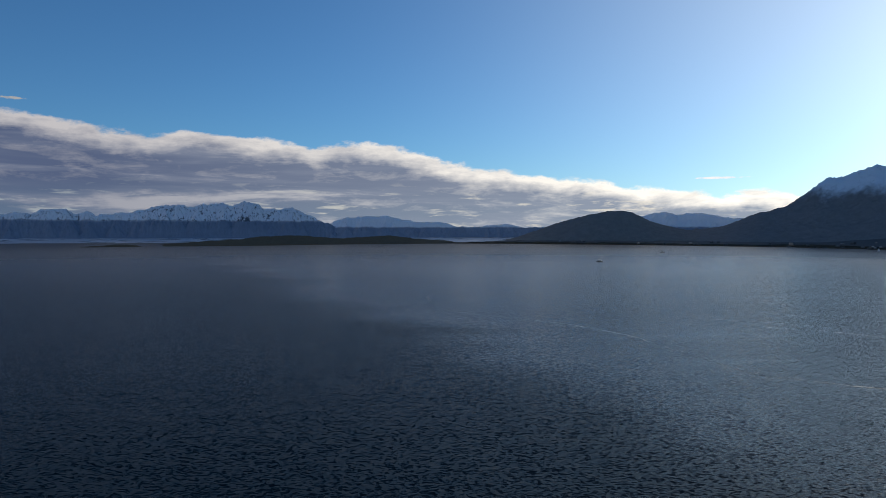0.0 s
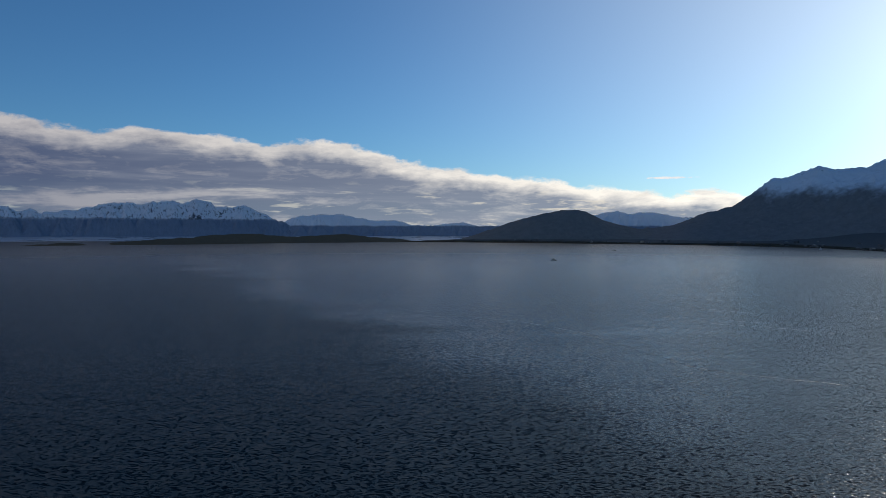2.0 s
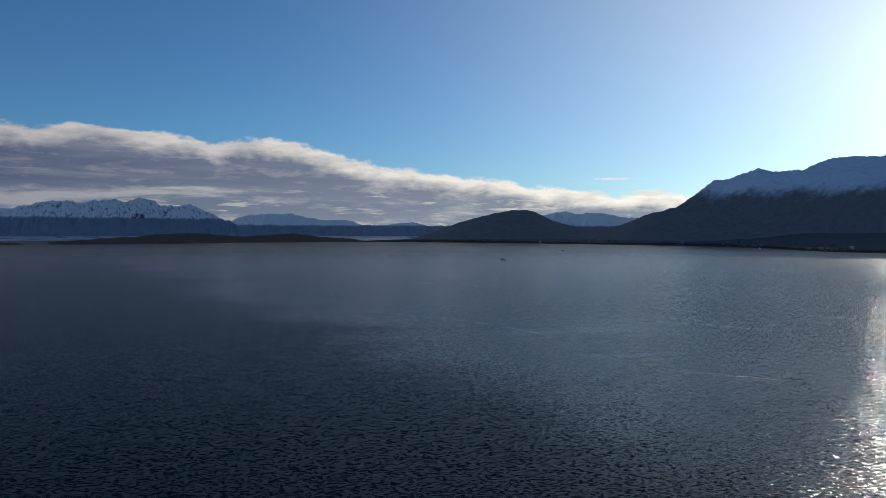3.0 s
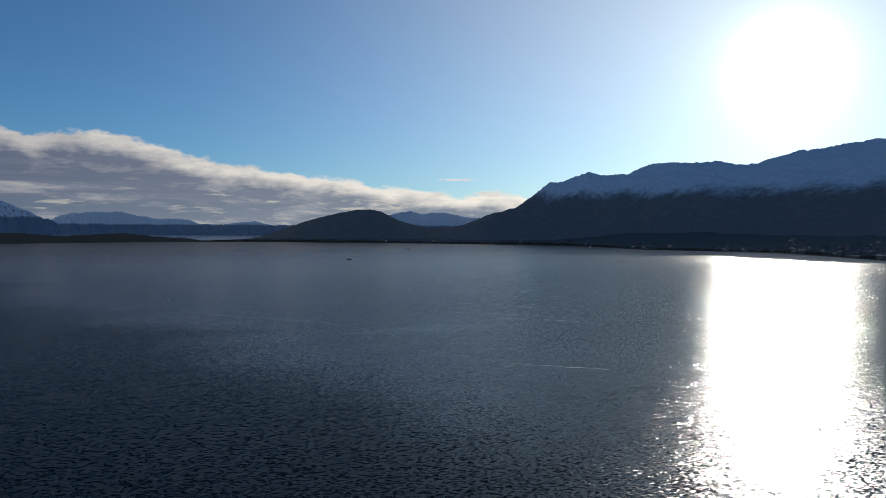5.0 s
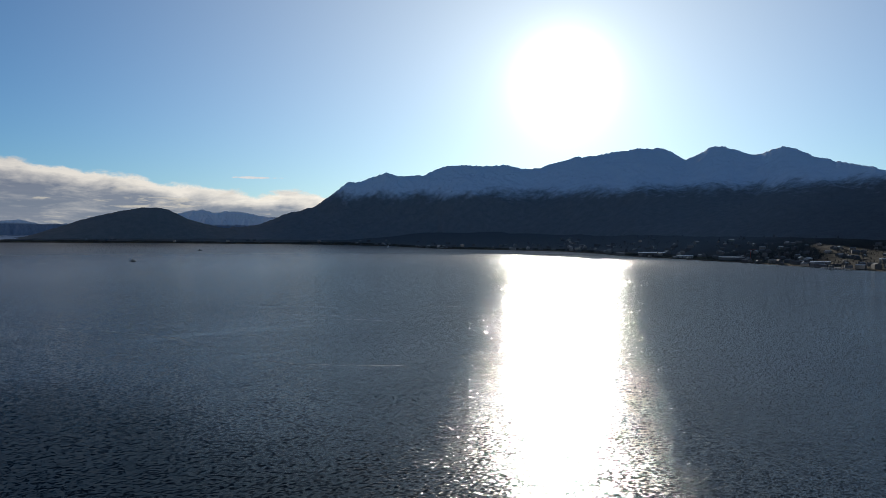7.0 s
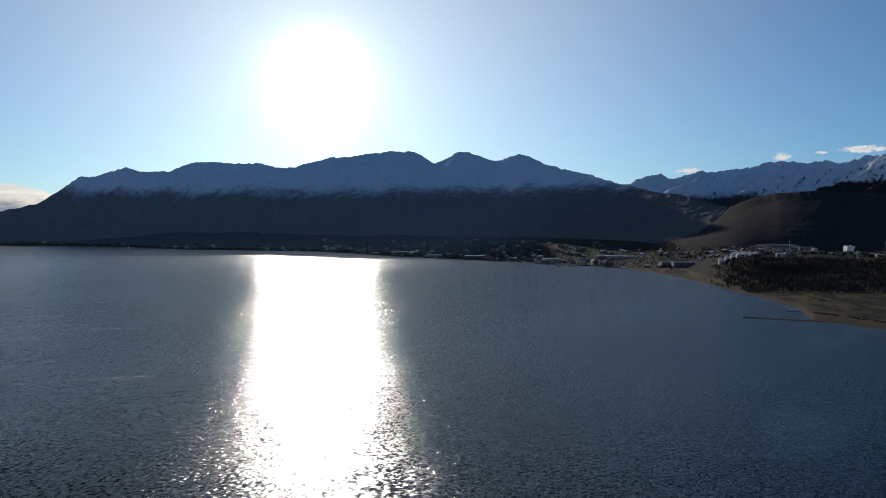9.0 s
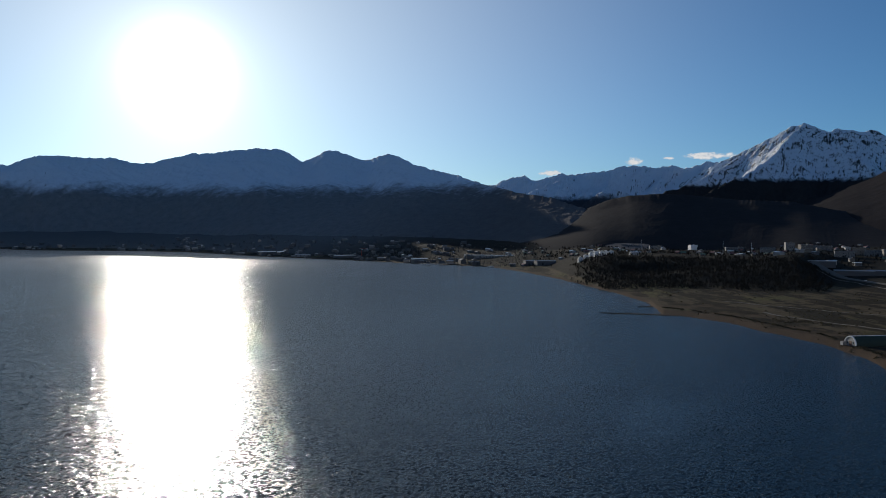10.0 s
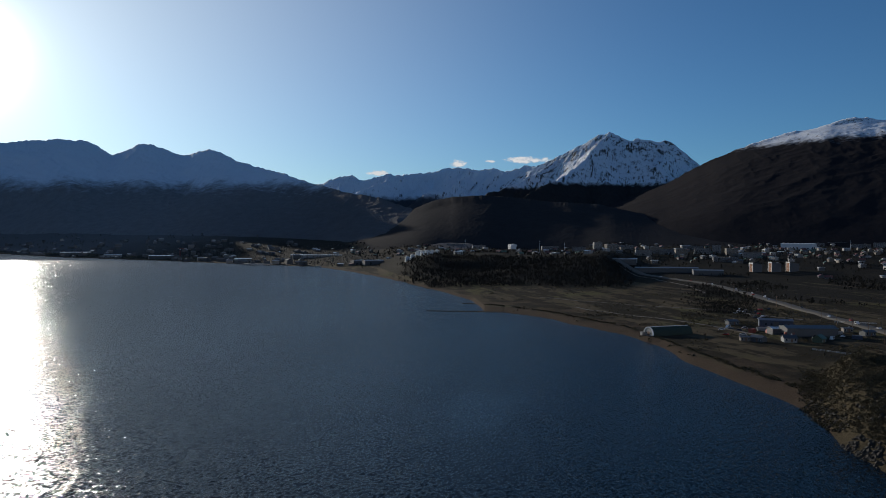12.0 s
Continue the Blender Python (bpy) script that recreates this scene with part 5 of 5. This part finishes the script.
def pier(L):
    root = new("pier")
    part("deck", box(bmesh.new(), (L, 9, 1.0), (0, 0, 2.6)), CONCRETE, root)
    for k in range(10):
        bm = bmesh.new()
        bmesh.ops.create_cone(bm, cap_ends=True, segments=8, radius1=0.5, radius2=0.5, depth=5, matrix=Matrix.Translation(((k + 0.5) / 10 * L - L / 2, 0, 0.2)))
        part("pile", bm, CONCRETE, root)
    part("shelter", box(bmesh.new(), (14, 6, 5), (L * 0.3, 0, 3.6)), WALL_TINTS[2], root)
    part("shelter", box(bmesh.new(), (9, 6, 4), (-L * 0.2, 0, 3.6)), WALL_TINTS[2], root)
    return root


for a, r, L, turn in ((-24.6, 3700, 150, 3), (-27.2, 3600, 70, -4), (-63.5, 1650, 60, 6)):
    p = pier(L)
    x, y = polar(a, r)
    p.matrix_basis = Matrix.Translation((x, y, float(sea(r)))) @ Matrix.Rotation(facing(a) + radians(turn), 4, "Z")
    thing(p, "dark concrete pier on piles with low shelters", "pier", group="piers")


def crane():
    root = new("harbour_crane")
    part("base", box(bmesh.new(), (5, 5, 3), (0, 0, 0)), CONCRETE, root)
    part("mast", box(bmesh.new(), (1.6, 1.6, 24), (0, 0, 3), 0, 0.7), RUST, root)
    part("jib", box(bmesh.new(), (22, 0.9, 1.1), (7, 0, 25)), RUST, root)
    part("cab", box(bmesh.new(), (2.2, 2.2, 2.2), (0, -1.6, 22)), WHITE, root)
    part("counterweight", box(bmesh.new(), (2.5, 1.6, 1.8), (-4.5, 0, 23.6)), CONCRETE, root)
    return root


thing(put(crane(), -57.9, 1990, 30), "red-painted steel harbour crane", "crane")

# ---- wind lines and wakes on the water ----
FOAM = plain("foam_line", (0.11, 0.125, 0.135), 0.6, grain=0.3, scale=0.2)


def streak(name, spots, half, seed, label):
    f = np.linspace(0, 1, len(spots))
    pts = np.array([polar(a, r) for a, r in spots])
    t = np.linspace(0, 1, 240)
    soft = np.array([[np.mean([np.interp(min(1, max(0, v + w * min(1, 8 * v, 8 * (1 - v)))), f, pts[:, i]) for w in np.linspace(-0.06, 0.06, 7)]) for i in (0, 1)] for v in t])
    soft = soft + 2.5 * np.stack([fbm(t * 40, t * 0, 3, seed), fbm(t * 40, t * 0 + 9, 3, seed)], 1)
    way = np.gradient(soft, axis=0)
    way /= np.linalg.norm(way, axis=1)[:, None]
    side = np.stack([-way[:, 1], way[:, 0]], 1)
    wide = half * np.clip(0.6 + 1.5 * fbm(t * 60, t * 0 + 3, 3, seed + 1), 0.02, 2) * np.minimum(1, np.minimum(10 * t, 10 * (1 - t)))
    xy = soft[None] + np.array([-1, 0, 1])[:, None, None] * wide[None, :, None] * side[None]
    z = sea(np.hypot(xy[..., 0], xy[..., 1])) + np.array([0.02, 0.08, 0.02])[:, None]
    return tagged(sheet(name, xy[..., 0], xy[..., 1], z, FOAM), label, "foam", kind="structure")


streak("foam_line", [(1.1, 747), (-0.7, 650), (-5.1, 613), (-9.5, 576), (-13.8, 528), (-17.9, 461), (-21.8, 403), (-25.5, 388), (-31, 384), (-38, 370)], 0.5, 3, "thin pale foam line where the wind changes")
streak("foam_line", [(1.1, 747), (1.2, 820), (-0.3, 895), (-4, 970), (-7.8, 1025)], 0.8, 5, "thin pale foam line where the wind changes")
streak("boat_wake", [(-11.6, 1850), (-7, 1800), (-2, 1760), (3, 1740)], 1.6, 7, "long pale wake behind a passenger boat")
streak("boat_wake", [(-16.2, 2850), (-12, 2800), (-8, 2780)], 2.2, 9, "long pale wake behind a passenger boat")
for k, (a0, a1, r) in enumerate([(-18, -30, 640), (-20, -27, 720), (-23, -33, 600), (-20, -26, 830), (-33, -40, 700)]):
    streak("foam_line", [(a0, r), ((a0 + a1) / 2, r * 0.985), (a1, r * 0.95)], 0.6, 11 + k, "faint pale wind streak on the bay")

# ---- clutter of the yards ----


def container(paint):
    root = new("shipping_container")
    part("box", box(bmesh.new(), (6.1, 2.44, 2.5), (0, 0, 0.08)), paint, root)
    for k in range(14):
        for sy in (-1.23, 1.23):
            part("rib", box(bmesh.new(), (0.16, 0.06, 2.2), (-2.8 + 0.43 * k, sy, 0.22)), paint, root) if k % 2 else None
    part("door", box(bmesh.new(), (0.06, 2.2, 2.25), (3.07, 0, 0.2)), paint, root)
    return root


crates = [container(m) for m in (RUST, BLUE, WALL_TINTS[0])]
BOX_LABELS = ["rust-red steel shipping container", "blue steel shipping container", "off-white steel shipping container"]
laid = set()
for k, (a, r, turn) in enumerate([(-101.9, 560, 20), (-102.2, 566, 24), (-102.6, 572, 80), (-101.3, 572, 10), (-103.1, 545, 15), (-105.6, 560, 35), (-106.1, 566, 30), (-100.7, 560, 60), (-104.9, 530, 12), (-107.3, 548, 0)]):
    kind = (0, 0, 1, 2, 0, 1, 2, 0, 2, 1)[k]
    one = copy_thing(crates[kind], Matrix()) if kind in laid else crates[kind]
    laid.add(kind)
    thing(put(one, a, r, turn), BOX_LABELS[kind], "container", group="shipping containers")


def fence(n=12, pitch=2.4):
    root = new("paddock_fence")
    for k in range(n + 1):
        part("post", box(bmesh.new(), (0.14, 0.14, 1.7), (k * pitch, 0, -0.4)), WHITE, root)
    for z in (0.5, 1.05):
        part("rail", box(bmesh.new(), (n * pitch, 0.06, 0.14), (n * pitch / 2, 0, z)), WHITE, root)
    return root


line_fence = fence()
for k, (a, r, turn) in enumerate([(-104.6, 490, -28), (-107.2, 478, -10), (-105.9, 640, 10)]):
    one = line_fence if k == 0 else copy_thing(line_fence, Matrix())
    thing(put(one, a, r, turn), "white-painted wooden paddock fence", "fence", group="paddock fences")


def power_pole():
    root = new("power_pole")
    bm = bmesh.new()
    bmesh.ops.create_cone(bm, cap_ends=True, segments=6, radius1=0.17, radius2=0.11, depth=11, matrix=Matrix.Translation((0, 0, 5.0)))
    part("pole", bm, TIMBER, root)
    part("crossarm", box(bmesh.new(), (2.4, 0.14, 0.14), (0, 0, 9.6)), TIMBER, root)
    for k in (-1.0, 0.0, 1.0):
        part("insulator", box(bmesh.new(), (0.12, 0.12, 0.25), (k, 0, 9.74)), GLASS, root)
    return root


pole = power_pole()
for k in range(14):
    one = pole if k == 0 else copy_thing(pole, Matrix())
    a = -97.5 - 0.95 * k
    thing(put(one, a, float(along(ROAD, a)) - 62 + 4 * (k % 3), 15), "wooden power pole with a crossarm", "power pole", group="power poles")


def mast(h):
    root = new("radio_mast")
    bm = bmesh.new()
    bmesh.ops.create_cone(bm, cap_ends=True, segments=6, radius1=0.7, radius2=0.15, depth=h, matrix=Matrix.Translation((0, 0, h / 2 - 1)))
    part("lattice_tube", bm, STEEL, root)
    for z in (0.7, 0.85):
        part("dish", box(bmesh.new(), (1.4, 0.5, 1.4), (0.5, -0.4, h * z)), WHITE, root)
    return root


for a, r, h in ((-85.2, 1780, 32), (-87.1, 1850, 26), (-79.4, 1900, 28), (-106.8, 2000, 24)):
    thing(put(mast(h), a, r), "slender steel radio mast above the houses", "mast", group="radio masts")
